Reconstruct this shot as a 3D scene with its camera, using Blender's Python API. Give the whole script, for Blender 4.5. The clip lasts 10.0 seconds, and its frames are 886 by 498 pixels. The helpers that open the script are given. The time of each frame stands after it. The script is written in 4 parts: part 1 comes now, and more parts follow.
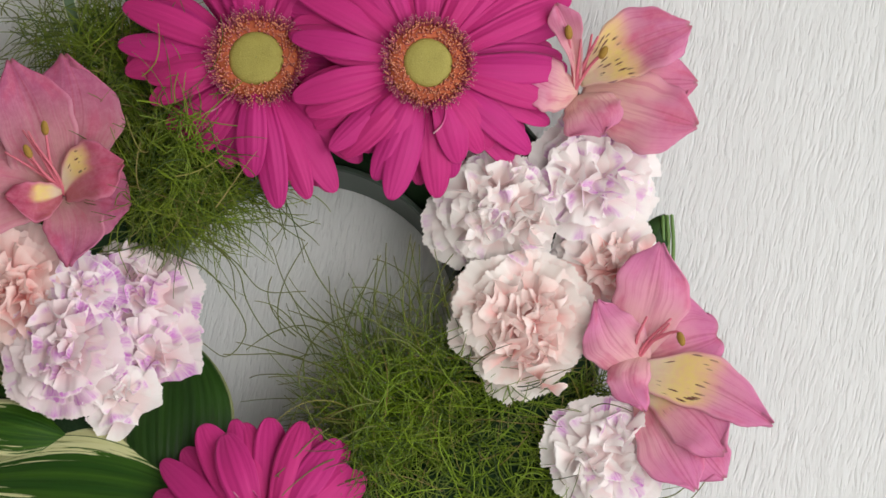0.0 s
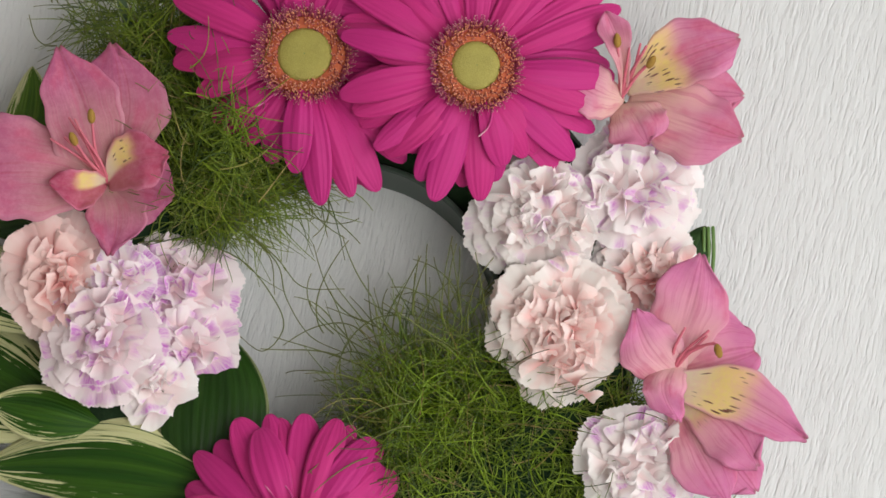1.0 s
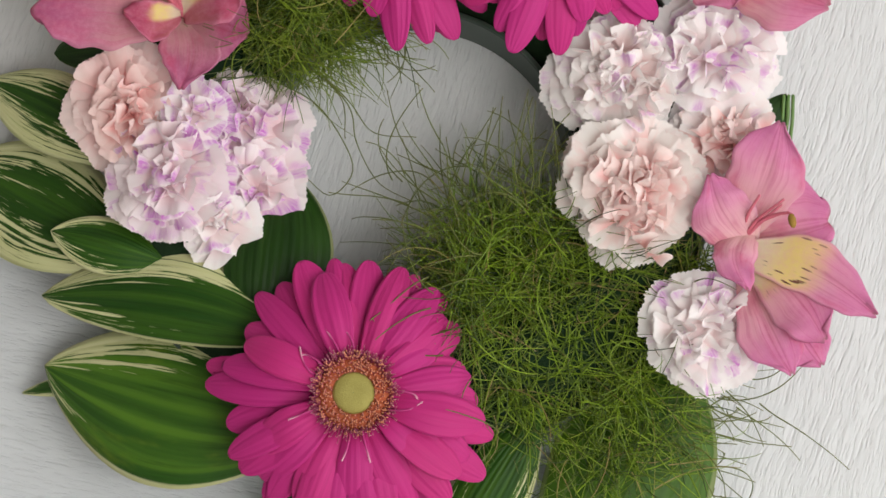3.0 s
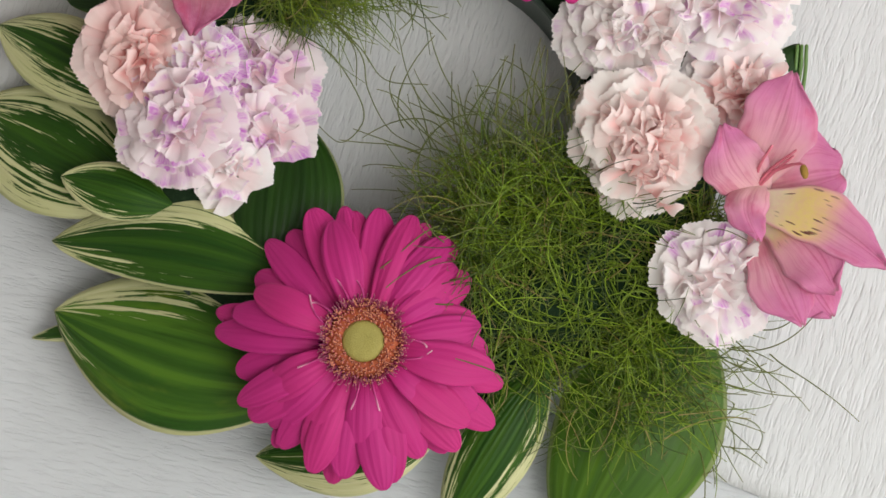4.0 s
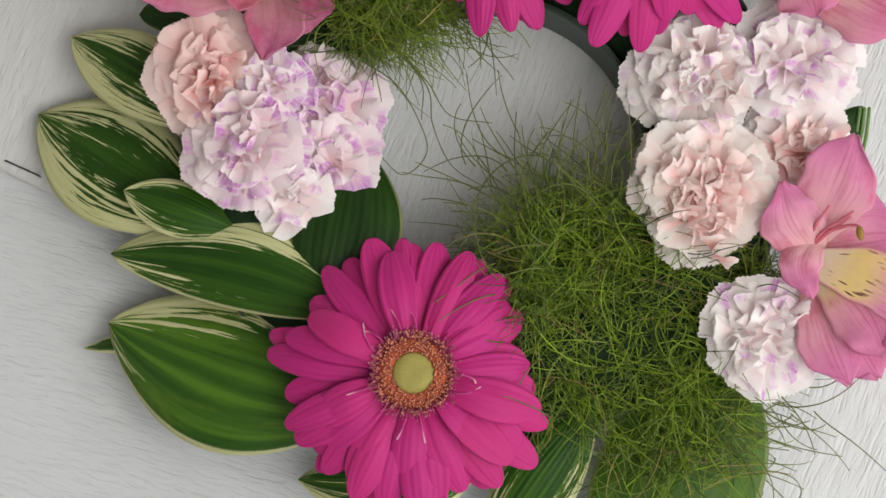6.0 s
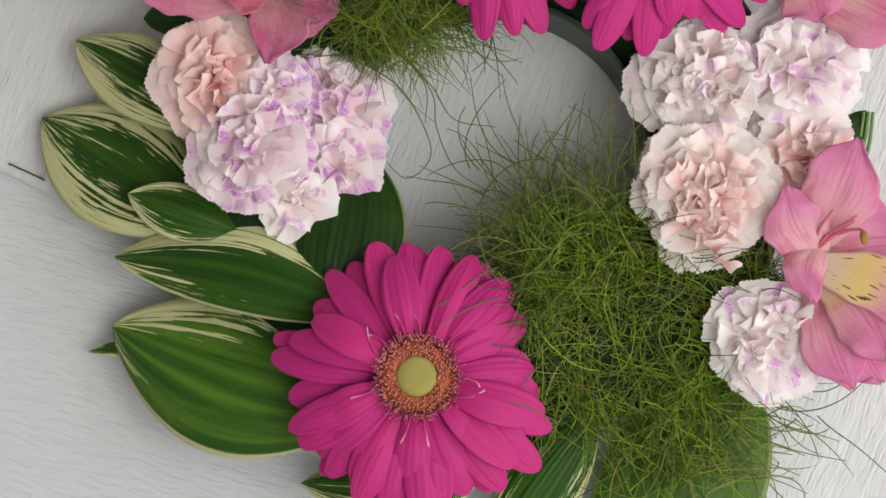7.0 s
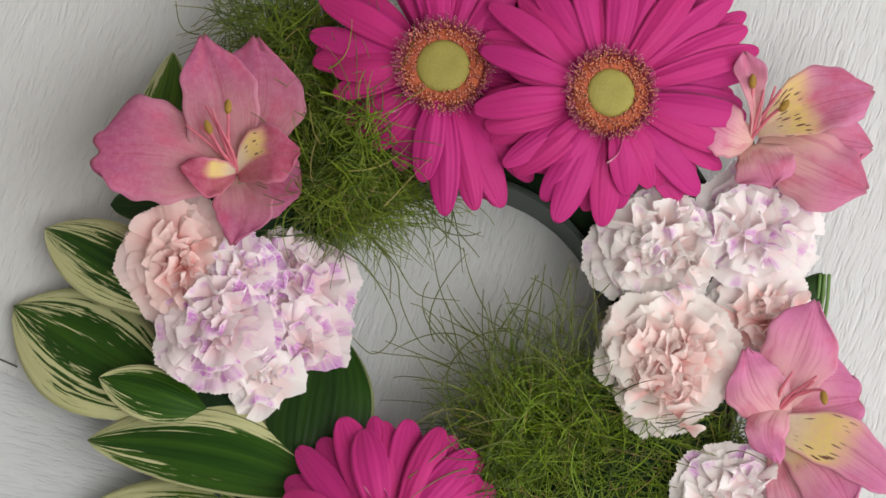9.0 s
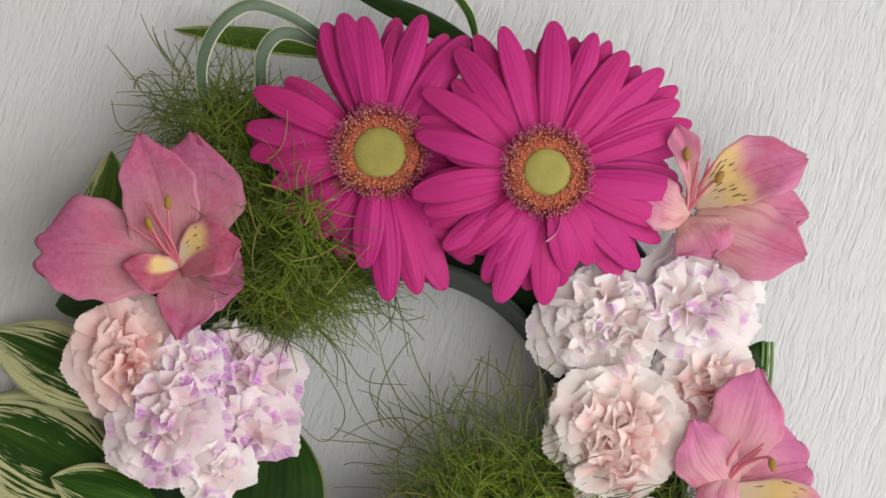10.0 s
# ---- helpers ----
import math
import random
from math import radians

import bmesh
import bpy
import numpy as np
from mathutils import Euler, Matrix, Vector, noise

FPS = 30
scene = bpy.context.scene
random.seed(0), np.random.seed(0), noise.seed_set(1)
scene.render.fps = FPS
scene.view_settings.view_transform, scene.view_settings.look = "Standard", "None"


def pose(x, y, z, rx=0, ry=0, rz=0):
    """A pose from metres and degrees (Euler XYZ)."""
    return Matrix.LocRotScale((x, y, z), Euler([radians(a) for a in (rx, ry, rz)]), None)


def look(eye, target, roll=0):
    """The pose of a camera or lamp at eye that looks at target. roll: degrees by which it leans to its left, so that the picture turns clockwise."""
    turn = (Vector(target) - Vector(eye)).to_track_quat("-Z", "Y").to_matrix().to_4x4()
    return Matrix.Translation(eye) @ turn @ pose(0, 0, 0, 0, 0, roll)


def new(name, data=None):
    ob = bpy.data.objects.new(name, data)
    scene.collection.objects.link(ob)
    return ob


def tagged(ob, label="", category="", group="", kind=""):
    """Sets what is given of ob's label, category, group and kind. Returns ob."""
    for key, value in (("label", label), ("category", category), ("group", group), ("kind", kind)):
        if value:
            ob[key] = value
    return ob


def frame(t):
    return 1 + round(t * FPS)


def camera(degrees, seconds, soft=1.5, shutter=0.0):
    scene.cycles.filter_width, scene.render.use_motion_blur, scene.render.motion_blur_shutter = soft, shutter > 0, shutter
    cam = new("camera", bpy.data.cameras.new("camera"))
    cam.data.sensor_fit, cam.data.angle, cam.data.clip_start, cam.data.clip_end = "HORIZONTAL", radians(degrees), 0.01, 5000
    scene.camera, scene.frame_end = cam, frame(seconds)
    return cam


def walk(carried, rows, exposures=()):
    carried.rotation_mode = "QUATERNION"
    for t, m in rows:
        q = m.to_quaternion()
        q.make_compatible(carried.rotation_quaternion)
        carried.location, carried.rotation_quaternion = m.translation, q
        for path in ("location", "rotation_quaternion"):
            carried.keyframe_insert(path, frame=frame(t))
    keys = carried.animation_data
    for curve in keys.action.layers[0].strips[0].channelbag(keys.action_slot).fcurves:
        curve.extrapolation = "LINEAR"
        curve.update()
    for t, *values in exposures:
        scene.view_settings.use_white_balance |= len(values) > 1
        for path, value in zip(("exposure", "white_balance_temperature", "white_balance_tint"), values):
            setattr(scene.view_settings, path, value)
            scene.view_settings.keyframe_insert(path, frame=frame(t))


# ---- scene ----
cam = camera(17.0, 10.0, soft=1.6)
ROWS = [
    (0.0, 0.0203, -0.2155, 1.0698, 11.593, -0.372, -7.976),
    (0.5, 0.0173, -0.2150, 1.0708, 11.582, -0.480, -7.220),
    (1.0, 0.0124, -0.2142, 1.0711, 11.588, -0.472, -5.760),
    (1.5, 0.0079, -0.2174, 1.0672, 11.280, -0.430, -4.391),
    (2.0, 0.0059, -0.2213, 1.0633, 10.898, -0.313, -3.473),
    (2.5, 0.0045, -0.2200, 1.0589, 9.847, -0.240, -2.667),
    (3.0, 0.0023, -0.2174, 1.0561, 9.067, -0.249, -2.433),
    (3.2, 0.0025, -0.2169, 1.0547, 8.720, -0.201, -2.295),
    (4.3, 0.0039, -0.2108, 1.0553, 7.692, -0.046, -1.618),
    (4.5, 0.0023, -0.2106, 1.0597, 7.709, -0.090, -1.039),
    (5.0, -0.0010, -0.2099, 1.0618, 7.796, -0.086, 0.299),
    (5.5, -0.0044, -0.2105, 1.0641, 8.152, -0.054, 1.535),
    (7.0, -0.0073, -0.2129, 1.0650, 8.511, -0.041, 1.807),
    (7.5, -0.0055, -0.2120, 1.0669, 8.743, 0.050, 1.745),
    (8.0, -0.0033, -0.2109, 1.0715, 9.434, 0.123, 1.627),
    (8.5, -0.0035, -0.2144, 1.0764, 10.814, 0.019, 1.360),
    (9.0, -0.0000, -0.2181, 1.0812, 12.000, -0.000, -0.000),
    (9.5, 0.0035, -0.2234, 1.0856, 13.502, -0.060, -1.487),
    (10.0, 0.0054, -0.2194, 1.0876, 13.618, -0.223, -2.693),
]
walk(cam, [(t, pose(x, y, z, rx, ry, rz)) for t, x, y, z, rx, ry, rz in ROWS])

# ---- light: a window in the wall beside the table, the sky behind it, and an added overhead fill ----
scene.view_settings.exposure = 0.10
world = bpy.data.worlds.new("sky")
world.use_nodes = True
scene.world = world
sky = world.node_tree.nodes.new("ShaderNodeTexSky")
sky.sky_type, sky.sun_disc = "NISHITA", False
sky.sun_elevation, sky.sun_rotation = radians(38), radians(120)
world.node_tree.links.new(sky.outputs[0], world.node_tree.nodes["Background"].inputs[0])
world.node_tree.nodes["Background"].inputs[1].default_value = 0.1


def area_lamp(name, m, sx, sy, watts, colour):
    data = bpy.data.lights.new(name, "AREA")
    data.shape, data.size, data.size_y, data.energy, data.color = "RECTANGLE", sx, sy, watts, colour
    ob = new(name, data)
    ob.matrix_world = m
    return tagged(ob, "soft white area light out of view", "light", kind="structure")


area_lamp("window_daylight", look((1.74, -0.15, 1.10), (0.0, -0.15, 0.20)), 1.8, 1.3, 19.0, (1.0, 0.978, 0.945))
# Unseen overhead fill added to lift flowers and soften shadows; it has no fixture.
area_lamp("overhead_fill", look((0.55, -0.55, 1.74), (0.35, -0.35, 0.0)), 1.4, 1.4, 27.0, (1.0, 0.98, 0.94))

# ---- node helpers ----
MM = 0.001


def mat(name):
    m = bpy.data.materials.new(name)
    m.use_nodes = True
    return m, m.node_tree, m.node_tree.nodes["Principled BSDF"]


def nd(nt, kind, **inputs):
    n = nt.nodes.new("ShaderNode" + kind)
    for k, v in inputs.items():
        key = k.replace("_", " ")
        if isinstance(v, bpy.types.NodeSocket):
            nt.links.new(v, n.inputs[key])
        else:
            n.inputs[key].default_value = v
    return n


def math_node(nt, op, a, b=0.0, c=0.0, clamp=False):
    n = nt.nodes.new("ShaderNodeMath")
    n.operation, n.use_clamp = op, clamp
    for i, v in enumerate((a, b, c)):
        if isinstance(v, bpy.types.NodeSocket):
            nt.links.new(v, n.inputs[i])
        else:
            n.inputs[i].default_value = v
    return n.outputs[0]


def step(nt, x, lo, hi):
    n = nt.nodes.new("ShaderNodeMapRange")
    n.interpolation_type = "SMOOTHSTEP"
    nt.links.new(x, n.inputs[0])
    for i, v in ((1, lo), (2, hi)):
        if isinstance(v, bpy.types.NodeSocket):
            nt.links.new(v, n.inputs[i])
        else:
            n.inputs[i].default_value = v
    return n.outputs[0]


def mixc(nt, f, a, b, blend="MIX"):
    n = nt.nodes.new("ShaderNodeMix")
    n.data_type, n.blend_type = "RGBA", blend
    for i, v in ((0, f), (6, a), (7, b)):
        if isinstance(v, bpy.types.NodeSocket):
            nt.links.new(v, n.inputs[i])
        else:
            n.inputs[i].default_value = v if i == 0 else (*v, 1.0)
    return n.outputs[2]


def uv_split(nt):
    """u runs -1 to 1 across a blade, v from 0 at the base to 1 at the tip."""
    s = nt.nodes.new("ShaderNodeSeparateXYZ")
    nt.links.new(nt.nodes.new("ShaderNodeUVMap").outputs[0], s.inputs[0])
    return math_node(nt, "MULTIPLY_ADD", s.outputs[0], 2.0, -1.0), s.outputs[1]


def vec(nt, x, y, z=0.0):
    n = nt.nodes.new("ShaderNodeCombineXYZ")
    for i, v in enumerate((x, y, z)):
        if isinstance(v, bpy.types.NodeSocket):
            nt.links.new(v, n.inputs[i])
        else:
            n.inputs[i].default_value = v
    return n.outputs[0]


def grain(nt, v, scale, detail=3.0, rough=0.55):
    n = nd(nt, "TexNoise", Vector=v, Scale=scale, Detail=detail, Roughness=rough)
    return n.outputs[0]


def rnd(nt):
    return nt.nodes.new("ShaderNodeObjectInfo").outputs["Random"]


def bump(nt, bsdf, height, strength, dist):
    b = nd(nt, "Bump", Height=height, Strength=strength, Distance=dist)
    nt.links.new(b.outputs[0], bsdf.inputs["Normal"])
    return b


def thin(nt, bsdf, colour, amount):
    """Light that shines through a petal or blade."""
    t = nd(nt, "BsdfTranslucent", Color=colour)
    mix = nt.nodes.new("ShaderNodeMixShader")
    mix.inputs[0].default_value = amount
    nt.links.new(bsdf.outputs[0], mix.inputs[1])
    nt.links.new(t.outputs[0], mix.inputs[2])
    nt.links.new(mix.outputs[0], nt.nodes["Material Output"].inputs[0])


# ---- materials ----
def paper_material(name, turn, colour, across=900.0, along=130.0, warp=0.006, relief=0.0014):
    m, nt, b = mat(name)
    co = nt.nodes.new("ShaderNodeTexCoord").outputs["Object"]
    mp = nd(nt, "Mapping", Vector=co)
    mp.inputs["Rotation"].default_value = (0, 0, radians(turn))
    bent = grain(nt, mp.outputs[0], 30.0, 2.0)
    s = nt.nodes.new("ShaderNodeSeparateXYZ")
    nt.links.new(mp.outputs[0], s.inputs[0])
    x = math_node(nt, "MULTIPLY_ADD", bent, warp, s.outputs[0])
    fine = grain(nt, vec(nt, math_node(nt, "MULTIPLY", x, across), math_node(nt, "MULTIPLY", s.outputs[1], along)), 1.0, 3.0, 0.6)
    broad = grain(nt, vec(nt, math_node(nt, "MULTIPLY", x, 210.0), math_node(nt, "MULTIPLY", s.outputs[1], 34.0), 3.0), 1.0, 2.0)
    sharp = math_node(nt, "ABSOLUTE", math_node(nt, "SUBTRACT", fine, 0.5))
    h = math_node(nt, "ADD", math_node(nt, "MULTIPLY", fine, 0.55), math_node(nt, "MULTIPLY", broad, 0.6))
    h = math_node(nt, "SUBTRACT", h, math_node(nt, "MULTIPLY", sharp, 0.5))
    blot = grain(nt, co, 9.0, 3.0)
    c = mixc(nt, blot, tuple(v * 0.94 for v in colour), colour)
    nt.links.new(c, b.inputs["Base Color"])
    b.inputs["Roughness"].default_value = 0.62
    b.inputs["Specular IOR Level"].default_value = 0.35
    bump(nt, b, h, 1.0, relief)
    return m


M_PAPER = paper_material("crinkled_paper", 21, (0.715, 0.735, 0.742))
M_PAPER_LOW = paper_material("crinkled_paper_low", 105, (0.645, 0.675, 0.70), 760.0, 120.0, 0.004, 0.0014)


def gerbera_petal_material(name, tint):
    m, nt, b = mat(name)
    u, v = uv_split(nt)
    r = rnd(nt)
    streak = grain(nt, vec(nt, math_node(nt, "MULTIPLY", u, 13.0), math_node(nt, "MULTIPLY", v, 1.6), math_node(nt, "MULTIPLY", r, 40.0)), 1.0, 3.0)
    c = mixc(nt, streak, tuple(t * 0.87 for t in tint), tuple(min(1, t * 1.12) for t in tint))
    c = mixc(nt, math_node(nt, "MULTIPLY", r, 0.5), c, (tint[0] * 0.86, tint[1] * 0.7, tint[2] * 1.12))
    root = step(nt, v, 0.30, 0.05)
    c = mixc(nt, math_node(nt, "MULTIPLY", root, 0.4), c, (tint[0] * 0.8, 0.006, tint[2] * 0.6))
    nt.links.new(c, b.inputs["Base Color"])
    b.inputs["Roughness"].default_value = 0.55
    b.inputs["Specular IOR Level"].default_value = 0.25
    b.inputs["Sheen Weight"].default_value = 0.08
    groove = math_node(nt, "SINE", math_node(nt, "MULTIPLY", u, 17.0))
    h = math_node(nt, "ADD", math_node(nt, "MULTIPLY", groove, 0.35), streak)
    bump(nt, b, h, 0.34, 0.0005)
    thin(nt, b, c, 0.2)
    return m


M_GERB = gerbera_petal_material("gerbera_petal", (0.61, 0.031, 0.222))


def disc_material():
    m, nt, b = mat("gerbera_disc")
    co = nt.nodes.new("ShaderNodeTexCoord").outputs["Object"]
    vor = nd(nt, "TexVoronoi", Vector=co, Scale=2300.0)
    c = mixc(nt, grain(nt, co, 260.0), (0.16, 0.14, 0.014), (0.33, 0.29, 0.045))
    c = mixc(nt, math_node(nt, "MULTIPLY", vor.outputs[0], 0.6), c, (0.42, 0.37, 0.10))
    c = mixc(nt, math_node(nt, "MULTIPLY", rnd(nt), 0.25), c, (0.46, 0.40, 0.14))
    nt.links.new(c, b.inputs["Base Color"])
    b.inputs["Roughness"].default_value = 0.75
    bump(nt, b, vor.outputs[0], 0.5, 0.0003)
    return m


M_DISC = disc_material()


def tip_material(name, low, high, start, end):
    """A floret or filament that changes colour towards its tip."""
    m, nt, b = mat(name)
    u, v = uv_split(nt)
    isl = nt.nodes.new("ShaderNodeNewGeometry").outputs["Random Per Island"]
    c = mixc(nt, step(nt, v, start, end), low, high)
    c = mixc(nt, math_node(nt, "MULTIPLY", isl, 0.45), c, (low[0] * 0.7, low[1] * 0.6, low[2] * 1.2))
    nt.links.new(c, b.inputs["Base Color"])
    b.inputs["Roughness"].default_value = 0.6
    return m


M_FLORET = tip_material("floret", (0.42, 0.07, 0.09), (0.78, 0.34, 0.17), 0.45, 0.9)
M_FILAMENT = tip_material("filament", (0.38, 0.06, 0.12), (0.70, 0.34, 0.36), 0.45, 0.75)
M_STAMINODE = tip_material("staminode", (0.50, 0.03, 0.18), (0.85, 0.50, 0.58), 0.45, 0.9)


def carnation_material(name, heart, rim, stroke, amount, spread=0.48):
    m, nt, b = mat(name)
    u, v = uv_split(nt)
    r = rnd(nt)
    seed = math_node(nt, "MULTIPLY", r, 60.0)
    c = mixc(nt, step(nt, v, 0.30, 0.92), heart, rim)
    soft = grain(nt, vec(nt, math_node(nt, "MULTIPLY", u, 2.5), math_node(nt, "MULTIPLY", v, 2.0), seed), 1.0, 3.0)
    c = mixc(nt, math_node(nt, "MULTIPLY", step(nt, soft, 0.45, 0.75), 0.4), c, heart)
    lines = grain(nt, vec(nt, math_node(nt, "MULTIPLY", u, 15.0), math_node(nt, "MULTIPLY", v, 2.4), seed), 1.0, 6.0, 0.74)
    zone = grain(nt, vec(nt, math_node(nt, "MULTIPLY", u, 1.3), math_node(nt, "MULTIPLY", v, 1.0), math_node(nt, "ADD", seed, 9.0)), 1.0, 1.0)
    band = math_node(nt, "MULTIPLY", step(nt, v, 0.38, 0.78), step(nt, v, 1.0, 0.94))
    wash = math_node(nt, "MULTIPLY", step(nt, zone, spread, spread + 0.17), band)
    f = math_node(nt, "MULTIPLY", wash, math_node(nt, "MULTIPLY_ADD", step(nt, lines, 0.36, 0.66), 0.70, 0.30))
    c = mixc(nt, math_node(nt, "MULTIPLY", f, amount), c, stroke)
    nt.links.new(c, b.inputs["Base Color"])
    b.inputs["Roughness"].default_value = 0.6
    b.inputs["Specular IOR Level"].default_value = 0.25
    bump(nt, b, lines, 0.2, 0.0004)
    thin(nt, b, c, 0.30)
    return m


M_CARN_LILAC = carnation_material("carnation_lilac", (0.93, 0.71, 0.74), (0.95, 0.86, 0.88), (0.66, 0.17, 0.68), 1.0, 0.49)
M_CARN_VIVID = carnation_material("carnation_vivid", (0.97, 0.82, 0.82), (0.985, 0.95, 0.945), (0.66, 0.17, 0.68), 0.95, 0.51)
M_CARN_PURPLE = carnation_material("carnation_purple", (0.97, 0.80, 0.82), (0.985, 0.93, 0.94), (0.62, 0.15, 0.66), 1.0, 0.45)
M_CARN_WHITE = carnation_material("carnation_white", (0.985, 0.80, 0.79), (0.985, 0.95, 0.935), (0.70, 0.25, 0.70), 0.85, 0.55)
M_CARN_PEACH = carnation_material("carnation_peach", (0.985, 0.62, 0.59), (0.985, 0.94, 0.91), (0.86, 0.46, 0.46), 0.2)
M_CARN_BLUSH = carnation_material("carnation_blush", (0.985, 0.60, 0.58), (0.985, 0.86, 0.83), (0.86, 0.46, 0.46), 0.2)
M_CARN_SALMON = carnation_material("carnation_salmon", (0.985, 0.58, 0.56), (0.985, 0.78, 0.75), (0.86, 0.46, 0.46), 0.2)
M_CARN_PINK = carnation_material("carnation_pink", (0.985, 0.60, 0.59), (0.985, 0.80, 0.78), (0.90, 0.46, 0.48), 0.2)


def tepal_material(name, edge, heart, yellow, reach=0.78, half=0, margin=0.7, dots=0.62, dot=0.29):
    m, nt, b = mat(name)
    u, v = uv_split(nt)
    r = rnd(nt)
    seed = math_node(nt, "MULTIPLY", r, 50.0)
    blot = grain(nt, vec(nt, math_node(nt, "MULTIPLY", u, 1.4), math_node(nt, "MULTIPLY", v, 2.2), seed), 1.0, 3.0)
    c = mixc(nt, step(nt, math_node(nt, "ADD", v, math_node(nt, "MULTIPLY", blot, 0.5)), 0.45, 1.1), heart, edge)
    c = mixc(nt, math_node(nt, "MULTIPLY", step(nt, blot, 0.5, 0.7), 0.55), c, (0.70, 0.12, 0.23))
    veins = grain(nt, vec(nt, math_node(nt, "MULTIPLY", u, 20.0), math_node(nt, "MULTIPLY", v, 1.2), seed), 1.0, 3.0)
    c = mixc(nt, math_node(nt, "MULTIPLY", step(nt, veins, 0.46, 0.70), 0.42), c, (0.60, 0.10, 0.24))
    au = math_node(nt, "ABSOLUTE", u)
    rib = math_node(nt, "MULTIPLY", step(nt, math_node(nt, "ABSOLUTE", math_node(nt, "SUBTRACT", math_node(nt, "MULTIPLY", au, 1.0), 0.09)), 0.05, 0.0), step(nt, v, 0.25, 0.7))
    c = mixc(nt, math_node(nt, "MULTIPLY", rib, 0.45), c, (0.50, 0.07, 0.15))
    if yellow:
        zone = math_node(nt, "MULTIPLY", step(nt, math_node(nt, "ADD", v, math_node(nt, "MULTIPLY", blot, 0.2)), reach, reach - 0.23), step(nt, au, margin + 0.3, margin))
        if half:
            zone = math_node(nt, "MULTIPLY", zone, step(nt, math_node(nt, "MULTIPLY", u, half), -0.15, 0.2))
        c = mixc(nt, zone, c, mixc(nt, step(nt, v, 0.10, 0.36), (0.88, 0.76, 0.56), (0.88, 0.70, 0.26)))
        vor = nd(nt, "TexVoronoi", Vector=vec(nt, math_node(nt, "MULTIPLY", u, 8.0), math_node(nt, "MULTIPLY", v, 6.5), seed), Scale=1.0)
        dash = math_node(nt, "MULTIPLY", step(nt, vor.outputs[0], dot, dot * 0.7), math_node(nt, "MULTIPLY", step(nt, v, dots + 0.06, dots), step(nt, v, 0.16, 0.22)))
        dash = math_node(nt, "MULTIPLY", dash, zone)
        c = mixc(nt, dash, c, (0.10, 0.015, 0.012))
    else:
        c = mixc(nt, math_node(nt, "MULTIPLY", step(nt, v, 0.26, 0.04), 0.6), c, (0.86, 0.62, 0.52))
    mott = grain(nt, nt.nodes.new("ShaderNodeTexCoord").outputs["Object"], 420.0, 4.0, 0.7)
    c = mixc(nt, math_node(nt, "MULTIPLY", step(nt, mott, 0.35, 0.7), 0.22), c, (0.86, 0.42, 0.56))
    c = mixc(nt, math_node(nt, "MULTIPLY", step(nt, au, 0.80, 1.0), 0.25), c, (0.84, 0.40, 0.58))
    tipspot = math_node(nt, "MULTIPLY", step(nt, v, 0.955, 0.99), step(nt, au, 0.8, 0.2))
    c = mixc(nt, math_node(nt, "MULTIPLY", tipspot, 0.35), c, (0.22, 0.15, 0.06))
    nt.links.new(c, b.inputs["Base Color"])
    b.inputs["Roughness"].default_value = 0.5
    b.inputs["Specular IOR Level"].default_value = 0.3
    bump(nt, b, veins, 0.35, 0.0006)
    thin(nt, b, c, 0.3)
    return m


# Redder pink, also darkened: the left lily's shade is put into the colour.
M_ROSE_SHADED = tepal_material("tepal_rose_shaded", (0.52, 0.12, 0.265), (0.66, 0.31, 0.34), False)
M_SALMON = tepal_material("tepal_salmon", (0.74, 0.25, 0.44), (0.88, 0.58, 0.52), False)
M_TEPAL = tepal_material("tepal_pink", (0.76, 0.24, 0.49), (0.88, 0.50, 0.54), False)


